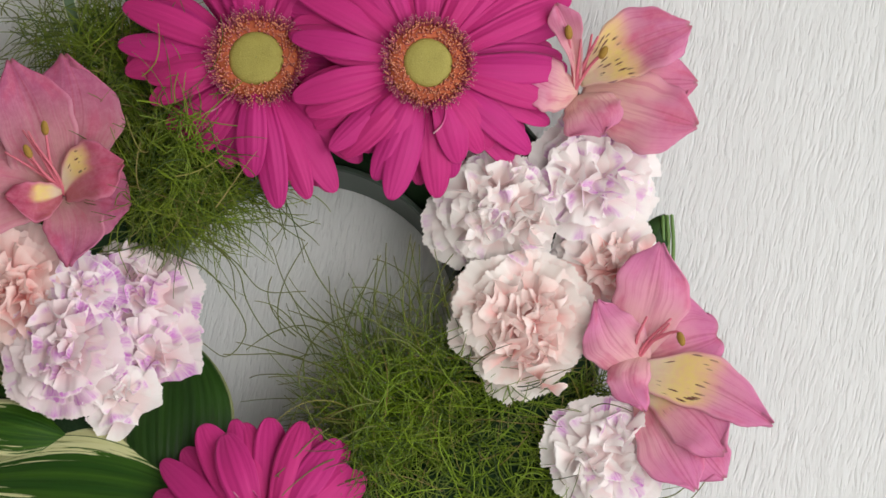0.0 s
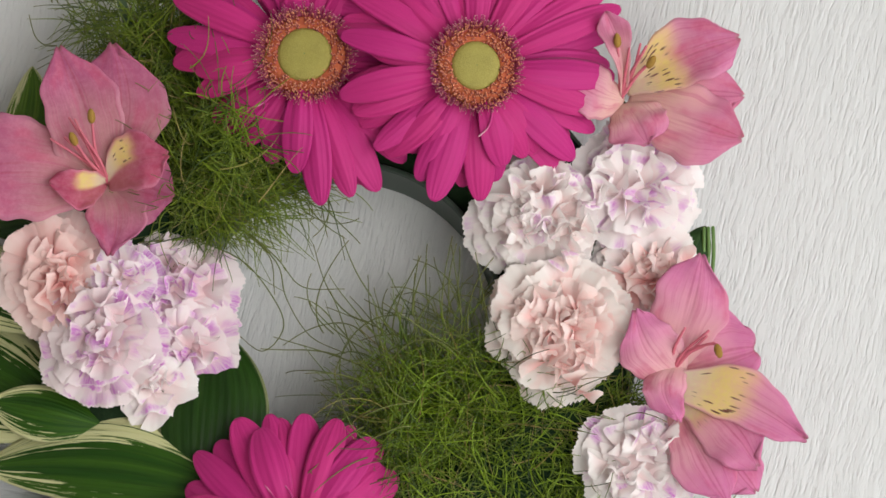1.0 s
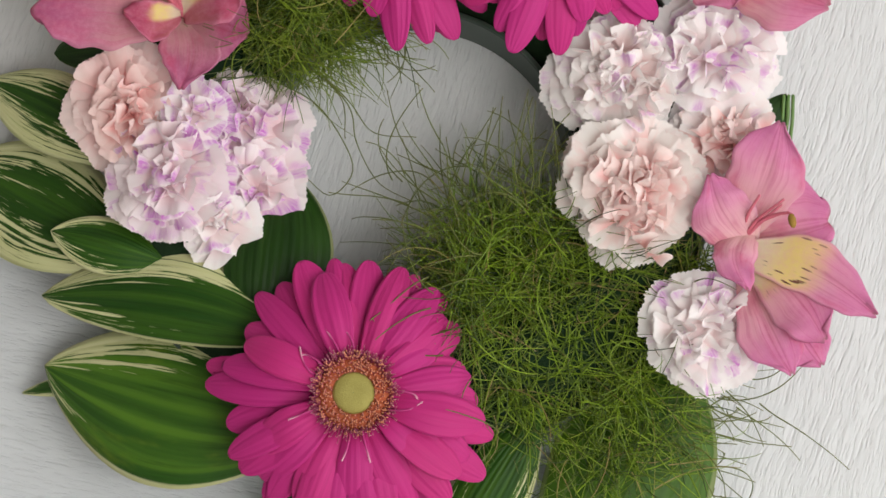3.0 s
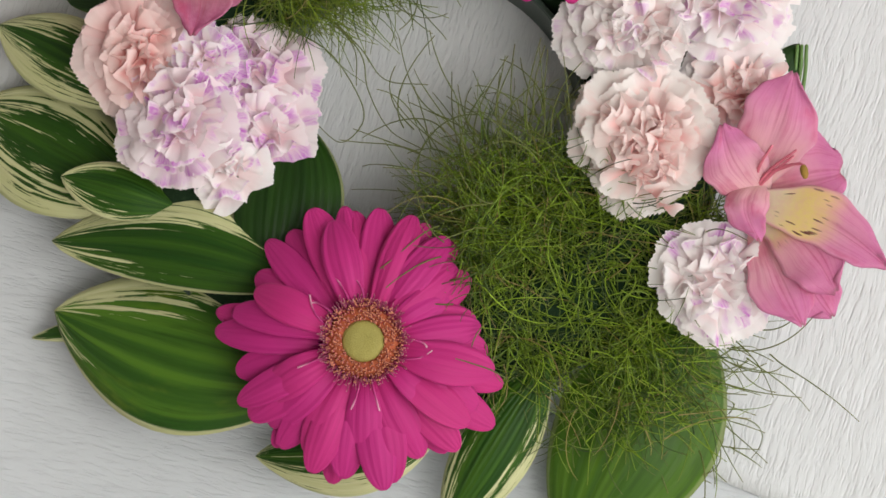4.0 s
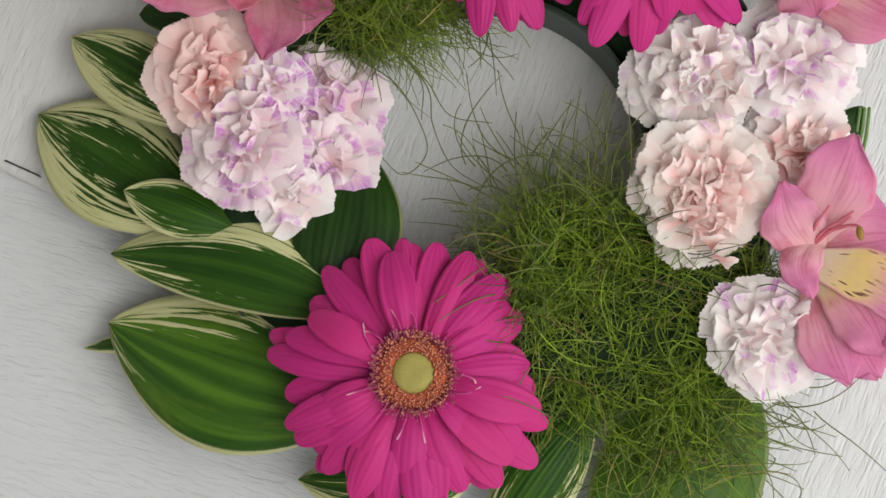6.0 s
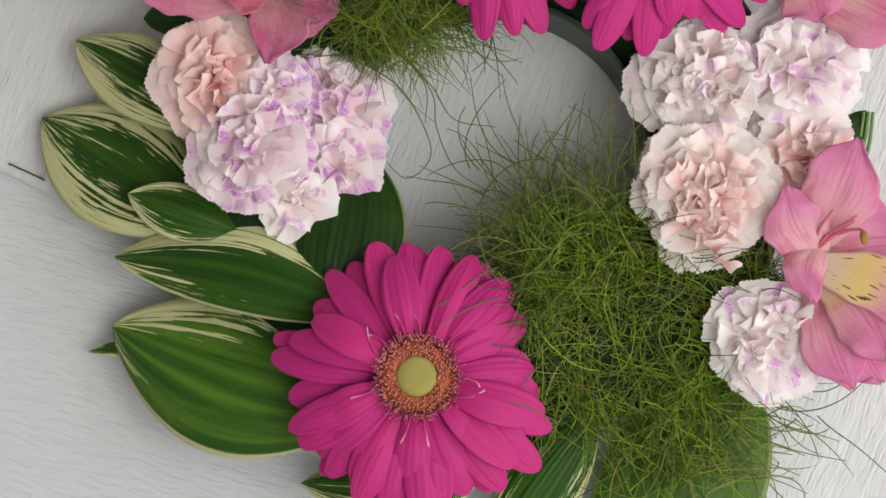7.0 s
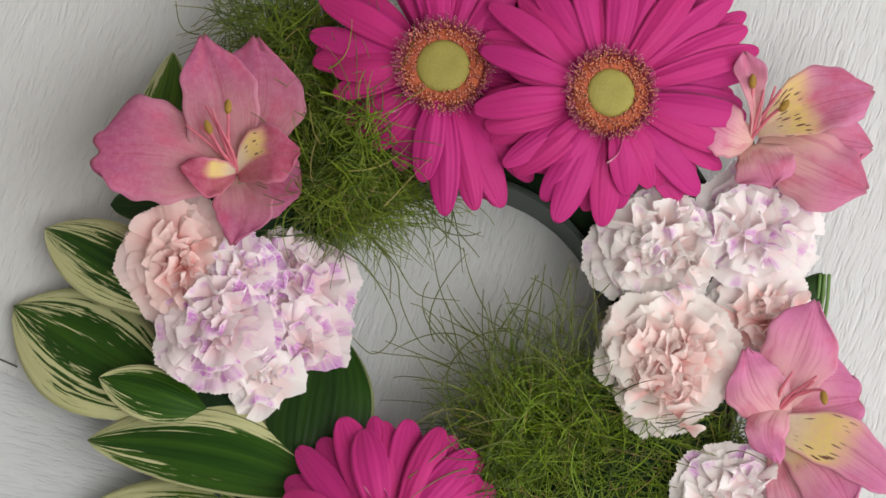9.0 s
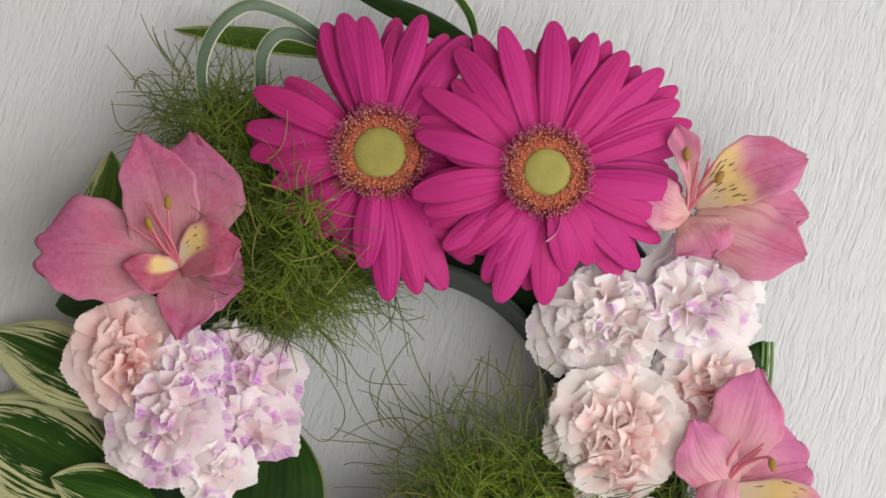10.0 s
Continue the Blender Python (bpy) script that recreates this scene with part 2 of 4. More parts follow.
def leaf_material(name, cream_from, cream_amount, dark, light, lopsided=0.10, patch=0.0):
    m, nt, b = mat(name)
    u, v = uv_split(nt)
    r = rnd(nt)
    seed = math_node(nt, "MULTIPLY", r, 70.0)
    fine = grain(nt, vec(nt, math_node(nt, "MULTIPLY", u, 13.0), math_node(nt, "MULTIPLY", v, 2.6), seed), 1.0, 4.0, 0.62)
    wide = grain(nt, vec(nt, math_node(nt, "MULTIPLY", u, 4.6), math_node(nt, "MULTIPLY", v, 0.5), math_node(nt, "ADD", seed, 5.0)), 1.0, 2.0)
    c = mixc(nt, step(nt, wide, 0.35, 0.7), dark, light)
    c = mixc(nt, math_node(nt, "MULTIPLY", step(nt, fine, 0.45, 0.7), 0.5), c, tuple(x * 0.5 for x in dark))
    if patch:
        pale = grain(nt, vec(nt, math_node(nt, "MULTIPLY", u, 1.6), math_node(nt, "MULTIPLY", v, 2.2), seed), 1.0, 4.0, 0.6)
        c = mixc(nt, math_node(nt, "MULTIPLY", step(nt, pale, 0.50, 0.68), patch), c, (0.24, 0.32, 0.02))
    au = math_node(nt, "ABSOLUTE", u)
    side = math_node(nt, "MULTIPLY_ADD", u, lopsided, au)
    reach = math_node(nt, "ADD", side, math_node(nt, "MULTIPLY", math_node(nt, "SUBTRACT", wide, 0.5), 0.9))
    reach = math_node(nt, "ADD", reach, math_node(nt, "MULTIPLY", math_node(nt, "SUBTRACT", step(nt, fine, 0.30, 0.70), 0.5), 0.75))
    reach = math_node(nt, "ADD", reach, math_node(nt, "MULTIPLY", math_node(nt, "SUBTRACT", v, 0.55), 0.75))
    thread = grain(nt, vec(nt, math_node(nt, "MULTIPLY", u, 19.0), math_node(nt, "MULTIPLY", v, 2.4), math_node(nt, "ADD", seed, 17.0)), 1.0, 3.0, 0.6)
    cream = math_node(nt, "MULTIPLY", step(nt, reach, cream_from, cream_from + 0.07), cream_amount)
    cream = math_node(nt, "MULTIPLY", cream, step(nt, math_node(nt, "ADD", thread, math_node(nt, "MULTIPLY", math_node(nt, "SUBTRACT", au, 0.6), 0.16)), 0.37, 0.43))
    hem = math_node(nt, "MULTIPLY", step(nt, math_node(nt, "ADD", au, math_node(nt, "MULTIPLY", fine, 0.05)), 0.955, 0.985), cream_amount)
    cream = math_node(nt, "MAXIMUM", cream, hem)
    c = mixc(nt, cream, c, mixc(nt, fine, (0.46, 0.50, 0.18), (0.78, 0.76, 0.48)))
    nt.links.new(c, b.inputs["Base Color"])
    b.inputs["Roughness"].default_value = 0.45
    b.inputs["Specular IOR Level"].default_value = 0.28
    rib = math_node(nt, "SINE", math_node(nt, "MULTIPLY", u, 42.0))
    bump(nt, b, math_node(nt, "ADD", fine, math_node(nt, "MULTIPLY", rib, 0.24)), 0.4, 0.0007)
    thin(nt, b, c, 0.10)
    return m


UPSIDE = -0.42
M_LEAF_CREAM = leaf_material("leaf_cream", 0.52, 1.0, (0.016, 0.065, 0.005), (0.04, 0.115, 0.008))
M_LEAF_LOW = leaf_material("leaf_low_band", 0.62, 1.0, (0.016, 0.068, 0.005), (0.045, 0.12, 0.008), 0.30)
M_LEAF_HALF = leaf_material("leaf_half_band", 0.59, 1.0, (0.016, 0.068, 0.005), (0.045, 0.12, 0.008), -0.55)
M_LEAF_BAND = leaf_material("leaf_band", 0.86, 1.0, (0.028, 0.10, 0.009), (0.10, 0.23, 0.018), UPSIDE, 0.5)
M_LEAF_STRIPE = leaf_material("leaf_stripe", 0.82, 1.0, (0.018, 0.072, 0.005), (0.055, 0.14, 0.01))
M_LEAF_LIGHT = leaf_material("leaf_light", 0.86, 1.0, (0.055, 0.135, 0.010), (0.12, 0.23, 0.018))
M_LEAF_GREEN = leaf_material("leaf_green", 1.6, 0.4, (0.010, 0.040, 0.003), (0.02, 0.064, 0.006))
M_LEAF_BROAD = leaf_material("leaf_broad", 1.5, 0.3, (0.045, 0.120, 0.008), (0.090, 0.190, 0.014))


def strap_material():
    m, nt, b = mat("strap_leaf")
    u, v = uv_split(nt)
    au = math_node(nt, "ABSOLUTE", u)
    g = grain(nt, vec(nt, math_node(nt, "MULTIPLY", u, 8.0), math_node(nt, "MULTIPLY", v, 2.0)), 1.0)
    c = mixc(nt, g, (0.05, 0.095, 0.05), (0.10, 0.15, 0.085))
    c = mixc(nt, step(nt, au, 0.76, 0.84), c, (0.60, 0.62, 0.48))
    nt.links.new(c, b.inputs["Base Color"])
    b.inputs["Roughness"].default_value = 0.45
    bump(nt, b, g, 0.2, 0.0004)
    return m


M_STRAP = strap_material()


def plain(name, a, c2, scale, rough, relief=0.2):
    m, nt, b = mat(name)
    co = nt.nodes.new("ShaderNodeTexCoord").outputs["Object"]
    g = grain(nt, co, scale, 4.0)
    nt.links.new(mixc(nt, g, a, c2), b.inputs["Base Color"])
    b.inputs["Roughness"].default_value = rough
    bump(nt, b, g, relief, 0.0005)
    return m


M_TRAY = plain("tray_green_plastic", (0.034, 0.060, 0.042), (0.052, 0.082, 0.060), 60.0, 0.45, 0.1)
# Foam colour is taken down to deepen the shade seen between strands.
M_FOAM = plain("floral_foam", (0.010, 0.026, 0.012), (0.025, 0.05, 0.022), 900.0, 0.95, 0.8)
M_FOAM.node_tree.nodes["Principled BSDF"].inputs["Specular IOR Level"].default_value = 0.1
M_BED = plain("floret_bed", (0.36, 0.05, 0.04), (0.58, 0.17, 0.05), 900.0, 0.8, 0.8)
M_STEM = plain("stem_green", (0.07, 0.16, 0.03), (0.14, 0.25, 0.06), 300.0, 0.5)
M_CALYX = plain("calyx_green", (0.06, 0.13, 0.04), (0.12, 0.2, 0.07), 200.0, 0.55)
M_ANTHER = plain("anther_ochre", (0.24, 0.13, 0.02), (0.40, 0.24, 0.04), 700.0, 0.8, 0.6)
M_STYLE = plain("stamen_pink", (0.52, 0.08, 0.15), (0.68, 0.20, 0.25), 300.0, 0.5)
M_WIRE = plain("staple_wire", (0.10, 0.10, 0.10), (0.16, 0.155, 0.15), 900.0, 0.4)
M_WIRE.node_tree.nodes["Principled BSDF"].inputs["Metallic"].default_value = 0.8
M_WALL = plain("painted_wall", (0.76, 0.75, 0.73), (0.80, 0.79, 0.77), 5.0, 0.9)
M_TABLE = plain("table_wood", (0.30, 0.21, 0.13), (0.40, 0.29, 0.19), 30.0, 0.5)
M_FLOOR = plain("floor_boards", (0.26, 0.19, 0.13), (0.34, 0.26, 0.18), 8.0, 0.5)


def strand_material(name, a, b2, c2):
    m, nt, b = mat(name)
    isl = nt.nodes.new("ShaderNodeNewGeometry").outputs["Random Per Island"]
    u, v = uv_split(nt)
    c = mixc(nt, isl, a, b2)
    c = mixc(nt, step(nt, isl, 0.93, 0.97), c, c2)
    c = mixc(nt, math_node(nt, "MULTIPLY", step(nt, v, 0.7, 1.0), 0.3), c, (0.26, 0.20, 0.07))
    nt.links.new(c, b.inputs["Base Color"])
    b.inputs["Roughness"].default_value = 0.5
    return m


# Both tufts' dark tones are lowered to stand in for shade among the strands.
M_STRAND = strand_material("feathery_strand", (0.016, 0.045, 0.002), (0.26, 0.40, 0.016), (0.30, 0.22, 0.08))
M_STRAND_LIGHT = strand_material("feathery_strand_light", (0.028, 0.066, 0.003), (0.24, 0.34, 0.018), (0.32, 0.25, 0.09))
M_STRAND_DARK = strand_material("wiry_strand", (0.06, 0.075, 0.016), (0.16, 0.19, 0.03), (0.14, 0.10, 0.05))

# ---- mesh helpers ----


def link_mesh(name, verts, faces, material, parent=None, uvs=None, label="", smooth=True):
    me = bpy.data.meshes.new(name)
    me.from_pydata([tuple(v) for v in verts], [], [tuple(f) for f in faces])
    if uvs is not None:
        layer = me.uv_layers.new(name="UVMap")
        idx = np.empty(len(me.loops), dtype=np.int32)
        me.loops.foreach_get("vertex_index", idx)
        layer.data.foreach_set("uv", np.asarray(uvs, dtype=np.float32)[idx].ravel())
    if smooth:
        me.polygons.foreach_set("use_smooth", [True] * len(me.polygons))
    me.materials.append(material)
    me.update()
    ob = new(name, me)
    if parent is not None:
        ob.parent = parent
    if label:
        ob["label"] = label
    return ob


def thing(name, at, label, category, group=""):
    ob = new(name)
    ob.empty_display_size = 0.01
    ob.location = at
    return tagged(ob, label, category, group)


def shell(grid, thick):
    """Verts, faces and uvs of a thin closed blade from an (nu, nv, 3) grid; u runs across, v along."""
    nu, nv = grid.shape[:2]
    du, dv = np.gradient(grid, axis=0), np.gradient(grid, axis=1)
    n = np.cross(du, dv)
    n /= np.linalg.norm(n, axis=2, keepdims=True) + 1e-12
    n[:, 0], n[:, -1] = n[:, 1], n[:, -2]
    top = (grid + n * thick / 2).reshape(-1, 3)
    low = (grid - n * thick / 2).reshape(-1, 3)
    uu, vv = np.meshgrid(np.linspace(0, 1, nu), np.linspace(0, 1, nv), indexing="ij")
    uv = np.stack([uu.ravel(), vv.ravel()], 1)
    a = np.arange(nu * nv).reshape(nu, nv)
    quads = np.stack([a[:-1, :-1], a[1:, :-1], a[1:, 1:], a[:-1, 1:]], -1).reshape(-1, 4)
    k = nu * nv
    rim = np.concatenate([a[:, 0], a[-1, 1:], a[-2::-1, -1], a[0, -2:0:-1]])
    nxt = np.roll(rim, -1)
    side = np.stack([nxt, rim, rim + k, nxt + k], -1)
    faces = np.concatenate([quads, quads[:, ::-1] + k, side])
    return np.concatenate([top, low]), faces, np.concatenate([uv, uv])


def sheet(grid):
    """Verts, faces and uvs of a petal as thin as tissue."""
    v, f, uv = shell(grid, 0.0)
    nu, nv = grid.shape[:2]
    return v[:nu * nv], f[:(nu - 1) * (nv - 1)], uv[:nu * nv]


def tube(path, radius, sides=6, taper=1.0):
    """Verts, faces and uvs of a round rod along a list of points."""
    p = np.asarray(path, dtype=float)
    n = len(p)
    t = np.gradient(p, axis=0)
    t /= np.linalg.norm(t, axis=1, keepdims=True) + 1e-12
    ref = np.array([0.31, 0.17, 0.93])
    s = np.cross(t, ref)
    s /= np.linalg.norm(s, axis=1, keepdims=True) + 1e-12
    o = np.cross(t, s)
    r = radius * np.linspace(1, taper, n)
    if sides > 3:
        p = np.vstack([p, p[-1] + t[-1] * r[-1] * 0.6])
        s, o, r, n = np.vstack([s, s[-1]]), np.vstack([o, o[-1]]), np.append(r, r[-1] * 0.08), n + 1
    ang = np.linspace(0, 2 * np.pi, sides, endpoint=False)
    ring = s[:, None] * np.cos(ang)[None, :, None] + o[:, None] * np.sin(ang)[None, :, None]
    v = (p[:, None] + ring * r[:, None, None]).reshape(-1, 3)
    a = np.arange(n * sides).reshape(n, sides)
    b = np.roll(a, -1, 1)
    f = np.stack([a[:-1], b[:-1], b[1:], a[1:]], -1).reshape(-1, 4)
    uv = np.stack([np.tile(np.linspace(0, 1, sides), n), np.repeat(np.linspace(0, 1, n), sides)], 1)
    return v, f, uv


def joined(pieces):
    vs, fs, us, k = [], [], [], 0
    for v, f, u in pieces:
        vs.append(v), fs.append(np.asarray(f) + k), us.append(u)
        k += len(v)
    return np.concatenate(vs), np.concatenate(fs), np.concatenate(us)


def smooth_path(pts, n):
    """A Catmull-Rom line through a few points."""
    p = np.asarray(pts, dtype=float)
    p = np.vstack([2 * p[0] - p[1], p, 2 * p[-1] - p[-2]])
    out = []
    for s in np.linspace(0, len(p) - 3 - 1e-6, n):
        i, f = int(s), s - int(s)
        a, b, c, d = p[i:i + 4]
        out.append(0.5 * (2 * b + (c - a) * f + (2 * a - 5 * b + 4 * c - d) * f ** 2 + (3 * b - a - 3 * c + d) * f ** 3))
    return np.array(out)


def revolve(profile, sides):
    """Verts and quads of a turned form from (radius, height) points."""
    pr = np.asarray(profile, dtype=float)
    ang = np.linspace(0, 2 * np.pi, sides, endpoint=False)
    v = np.stack([pr[:, None, 0] * np.cos(ang), pr[:, None, 0] * np.sin(ang), np.repeat(pr[:, 1:2], sides, 1)], -1).reshape(-1, 3)
    a = np.arange(len(pr) * sides).reshape(len(pr), sides)
    b = np.roll(a, -1, 1)
    f = np.stack([a[:-1], b[:-1], b[1:], a[1:]], -1).reshape(-1, 4)
    uv = np.stack([np.tile(np.linspace(0, 1, sides), len(pr)), np.repeat(np.linspace(0, 1, len(pr)), sides)], 1)
    return v, f, uv


def slab(name, x0, y0, z0, x1, y1, z1, material, label, category):
    bm = bmesh.new()
    bmesh.ops.create_cube(bm, size=1.0)
    for v in bm.verts:
        v.co = Vector((x0 + (v.co.x + 0.5) * (x1 - x0), y0 + (v.co.y + 0.5) * (y1 - y0), z0 + (v.co.z + 0.5) * (z1 - z0)))
    me = bpy.data.meshes.new(name)
    bm.to_mesh(me)
    bm.free()
    me.materials.append(material)
    return tagged(new(name, me), label, category, kind="structure")


# ---- the room that closes the place ----
slab("floor", -2.0, -2.0, -0.80, 1.9, 2.2, -0.74, M_FLOOR, "brown wooden floor of the room", "floor")
slab("ceiling", -2.0, -2.0, 1.80, 1.9, 2.2, 1.86, M_WALL, "white painted ceiling", "ceiling")
slab("wall_west", -2.1, -2.0, -0.74, -2.0, 2.2, 1.80, M_WALL, "plain white painted wall", "wall")
slab("wall_south", -2.0, -2.1, -0.74, 1.8, -2.0, 1.80, M_WALL, "plain white painted wall", "wall")
slab("wall_north", -2.0, 2.2, -0.74, 1.8, 2.3, 1.80, M_WALL, "plain white painted wall", "wall")
slab("wall_east_low", 1.8, -2.1, -0.74, 1.9, 2.3, 0.25, M_WALL, "plain white wall under the window", "wall")
slab("wall_east_high", 1.8, -2.1, 1.60, 1.9, 2.3, 1.80, M_WALL, "plain white wall over the window", "wall")
slab("wall_east_near", 1.8, -2.1, 0.25, 1.9, -1.10, 1.60, M_WALL, "plain white wall beside the window", "wall")
slab("wall_east_far", 1.8, 0.80, 0.25, 1.9, 2.3, 1.60, M_WALL, "plain white wall beside the window", "wall")


def table():
    t = thing("table", (0, 0, -0.74), "wooden table under sheets of white crinkled paper", "table")
    for name, x0, y0, z0, x1, y1, z1 in (("tabletop", -0.55, -0.45, 0.705, 0.55, 0.45, 0.734), ("leg", -0.5, -0.4, 0, -0.45, -0.35, 0.705),
                                         ("leg", 0.45, -0.4, 0, 0.5, -0.35, 0.705), ("leg", -0.5, 0.35, 0, -0.45, 0.4, 0.705), ("leg", 0.45, 0.35, 0, 0.5, 0.4, 0.705)):
        bm = bmesh.new()
        bmesh.ops.create_cube(bm, size=1.0)
        for v in bm.verts:
            v.co = Vector((x0 + (v.co.x + 0.5) * (x1 - x0), y0 + (v.co.y + 0.5) * (y1 - y0), z0 + (v.co.z + 0.5) * (z1 - z0)))
        bmesh.ops.bevel(bm, geom=list(bm.edges), offset=0.003, segments=2, affect="EDGES")
        me = bpy.data.meshes.new(name)
        bm.to_mesh(me)
        bm.free()
        me.materials.append(M_TABLE)
        new(name, me).parent = t


table()


def paper_sheet(name, corners, z, material, label):
    """A sheet of crinkled paper with real, uneven waves."""
    (x0, y0), (x1, y1), (x2, y2), (x3, y3) = corners
    n = 90
    a, b = np.meshgrid(np.linspace(0, 1, n), np.linspace(0, 1, n), indexing="ij")
    x = (1 - a) * (1 - b) * x0 + a * (1 - b) * x1 + a * b * x2 + (1 - a) * b * x3
    y = (1 - a) * (1 - b) * y0 + a * (1 - b) * y1 + a * b * y2 + (1 - a) * b * y3
    h = np.array([[noise.noise((px * 14, py * 9, z * 900)) for px, py in zip(r, s)] for r, s in zip(x, y)])
    g = np.stack([x, y, z + 0.0006 * h], -1)
    v, f, uv = shell(g, 0.0006)
    return tagged(link_mesh(name, v, f, material, None, uv), label, "paper", kind="structure")


# the seam between the sheets runs on a slant under the wreath
SX, SY, SL = -0.158, -0.0368, -0.447
paper_sheet("paper_sheet_lower", [(-0.6, -0.5), (0.6, -0.5), (0.6, SY + SL * (0.6 - SX) + 0.03), (-0.6, SY + SL * (-0.6 - SX) + 0.03)], -0.0036, M_PAPER_LOW,
            "sheet of white crinkled paper with fine sideways grain")
paper_sheet("paper_sheet_upper", [(-0.6, SY + SL * (-0.6 - SX)), (0.6, SY + SL * (0.6 - SX)), (0.6, 0.5), (-0.6, 0.5)], -0.0012, M_PAPER,
            "sheet of white crinkled paper with upright wavy creases")

# ---- the wreath's base ----
RX, RY = 0.0050, -0.0226


def wreath_base():
    base = thing("wreath_base", (RX, RY, 0), "dark green plastic ring tray holding wet floral foam, on white paper", "wreath base")
    tray = [(0.0545, 0.0), (0.0545, 0.0285), (0.0550, 0.030), (0.0563, 0.030), (0.0567, 0.0285), (0.0567, 0.003), (0.1040, 0.003), (0.1040, 0.028), (0.1046, 0.029),
            (0.1056, 0.029), (0.1060, 0.028), (0.1060, 0.0), (0.0545, 0.0)]
    v, f, uv = revolve(tray, 128)
    link_mesh("tray", v, f[:, ::-1], M_TRAY, base, uv, "smooth dark green plastic tray", smooth=False)
    foam = [(0.0571, 0.0035), (0.0571, 0.027), (0.064, 0.036), (0.078, 0.041), (0.096, 0.037), (0.1025, 0.028), (0.1036, 0.0035), (0.0571, 0.0035)]
    v, f, uv = revolve(foam, 128)
    link_mesh("foam", v, f[:, ::-1], M_FOAM, base, uv, "wet floral foam, coloured dark for the shade between strands")


wreath_base()


# ---- gerberas ----
def gerbera(at, lean, petals, seed, label, ring, disc, width=11.0, under=0, curls=2):
    rng = np.random.default_rng(seed)
    spread = sorted((d, n) for d, n, k in petals)
    for k in range(under):
        d = -180 + 360 * (k + rng.uniform(0.2, 0.8)) / under
        near = min(spread, key=lambda p: abs(p[0] - d))
        petals = petals + [(d, near[1] - rng.uniform(1.5, 6), 2)]
    g = thing("gerbera", [c * MM for c in at], label, "gerbera flower", "gerberas of the wreath")
    g.rotation_euler = [radians(a) for a in lean]
    order = sorted(range(len(petals)), key=lambda i: -petals[i][2])
    for i in order:
        deg, length, layer = petals[i]
        a = radians(deg)
        wid = width * (1.0, 0.95, 0.85)[layer] * rng.uniform(0.86, 1.12)
        n, m = 11, 21
        s = 1 - (1 - np.linspace(0, 1, m)) ** 1.25
        u = np.linspace(-1, 1, n)
        start = 11.0
        r = start + (length - start) * s
        foot = 0.50 + 0.50 * np.sin(np.pi / 2 * np.clip(s / 0.58, 0, 1)) ** 1.2
        half = wid / 2 * foot * np.sqrt(np.clip(1.0 - np.clip((s - 0.52) / 0.485, 0, 1) ** 2.3, 0.012, 1))
        rise, drop, side = rng.uniform(1.5, 4.0), rng.uniform(4.0, 9.0), rng.normal(0, 1.2)
        cup, twist = rng.uniform(0.5, 2.0), rng.normal(0, 0.16)
        z0 = -2.2 - 2.9 * layer + rng.normal(0, 0.7) + (48 - length) * 0.09
        groove = rng.uniform(0.2, 0.55)
        grid = np.zeros((n, m, 3))
        for j in range(n):
            across = u[j] * half
            grid[j, :, 0] = r
            grid[j, :, 1] = across + side * s ** 2
            lift = z0 + rise * np.sin(np.pi * np.clip(s * 0.9, 0, 1)) - drop * s ** 2.2
            grid[j, :, 2] = lift - cup * (u[j] ** 2) * np.sin(np.pi * np.clip(s, 0.05, 1)) + twist * across + groove * np.cos(u[j] * 5.2) * (1 - s) ** 0.5
        ca, sa = math.cos(a), math.sin(a)
        x, y = grid[..., 0] * ca - grid[..., 1] * sa, grid[..., 0] * sa + grid[..., 1] * ca
        v, f, uv = shell(np.stack([x, y, grid[..., 2]], -1) * MM, 0.0004)
        link_mesh("petal", v, f, M_GERB, g, uv)
    # the green heart, its orange florets and the dark fringe round them
    prof = [(disc * k, 1.2 + 1.9 * math.sqrt(max(0, 1 - k ** 2)) - 0.5 * max(0, 1 - (k / 0.5) ** 2)) for k in (1.0, 0.94, 0.85, 0.72, 0.58, 0.44, 0.3, 0.16, 0.02)]
    v, f, uv = revolve([(disc * 1.02, -4.0)] + prof, 40)
    link_mesh("disc", v * MM, f, M_DISC, g, uv, "olive green flower heart")
    v, f, uv = revolve([(disc * 0.8, -3.0), (disc * 0.98, 1.0), (ring * 0.62, 1.5), (ring * 0.78, 0.9), (ring * 0.90, -0.6), (ring * 0.8, -3.0)], 40)
    link_mesh("floret_bed", v * MM, f[:, ::-1], M_BED, g, uv, "reddish bed of closed florets")
    pieces = []
    for k in range(620):
        q = rng.uniform(0, 1) ** 0.8
        rr = disc * 0.93 + (ring * 0.90 - disc * 0.93) * q
        th = rng.uniform(0, 2 * np.pi)
        d = np.array([math.cos(th), math.sin(th), 0])
        b = d * rr + np.array([0, 0, -1.5])
        out = 0.5 + 1.0 * q
        ln = rng.uniform(3.6, 4.7) * (1.0 - 0.16 * q)
        e = b + d * out + np.array([rng.normal(0, 0.25), rng.normal(0, 0.25), ln])
        pieces.append(tube([b, (b + e) / 2 + d * 0.1, e * 0.9 + b * 0.1, e], rng.uniform(0.32, 0.45), 5, 0.8))
    v, f, uv = joined(pieces)
    link_mesh("floret_ring", v * MM, f, M_FLORET, g, uv, "ring of tiny orange florets")
    pieces = []
    for k in range(340):
        th = 2 * np.pi * k / 340 + rng.normal(0, 0.02)
        d = np.array([math.cos(th), math.sin(th), 0])
        b = d * (ring * 0.74 + rng.uniform(0, 2.4)) + np.array([0, 0, -1.5])
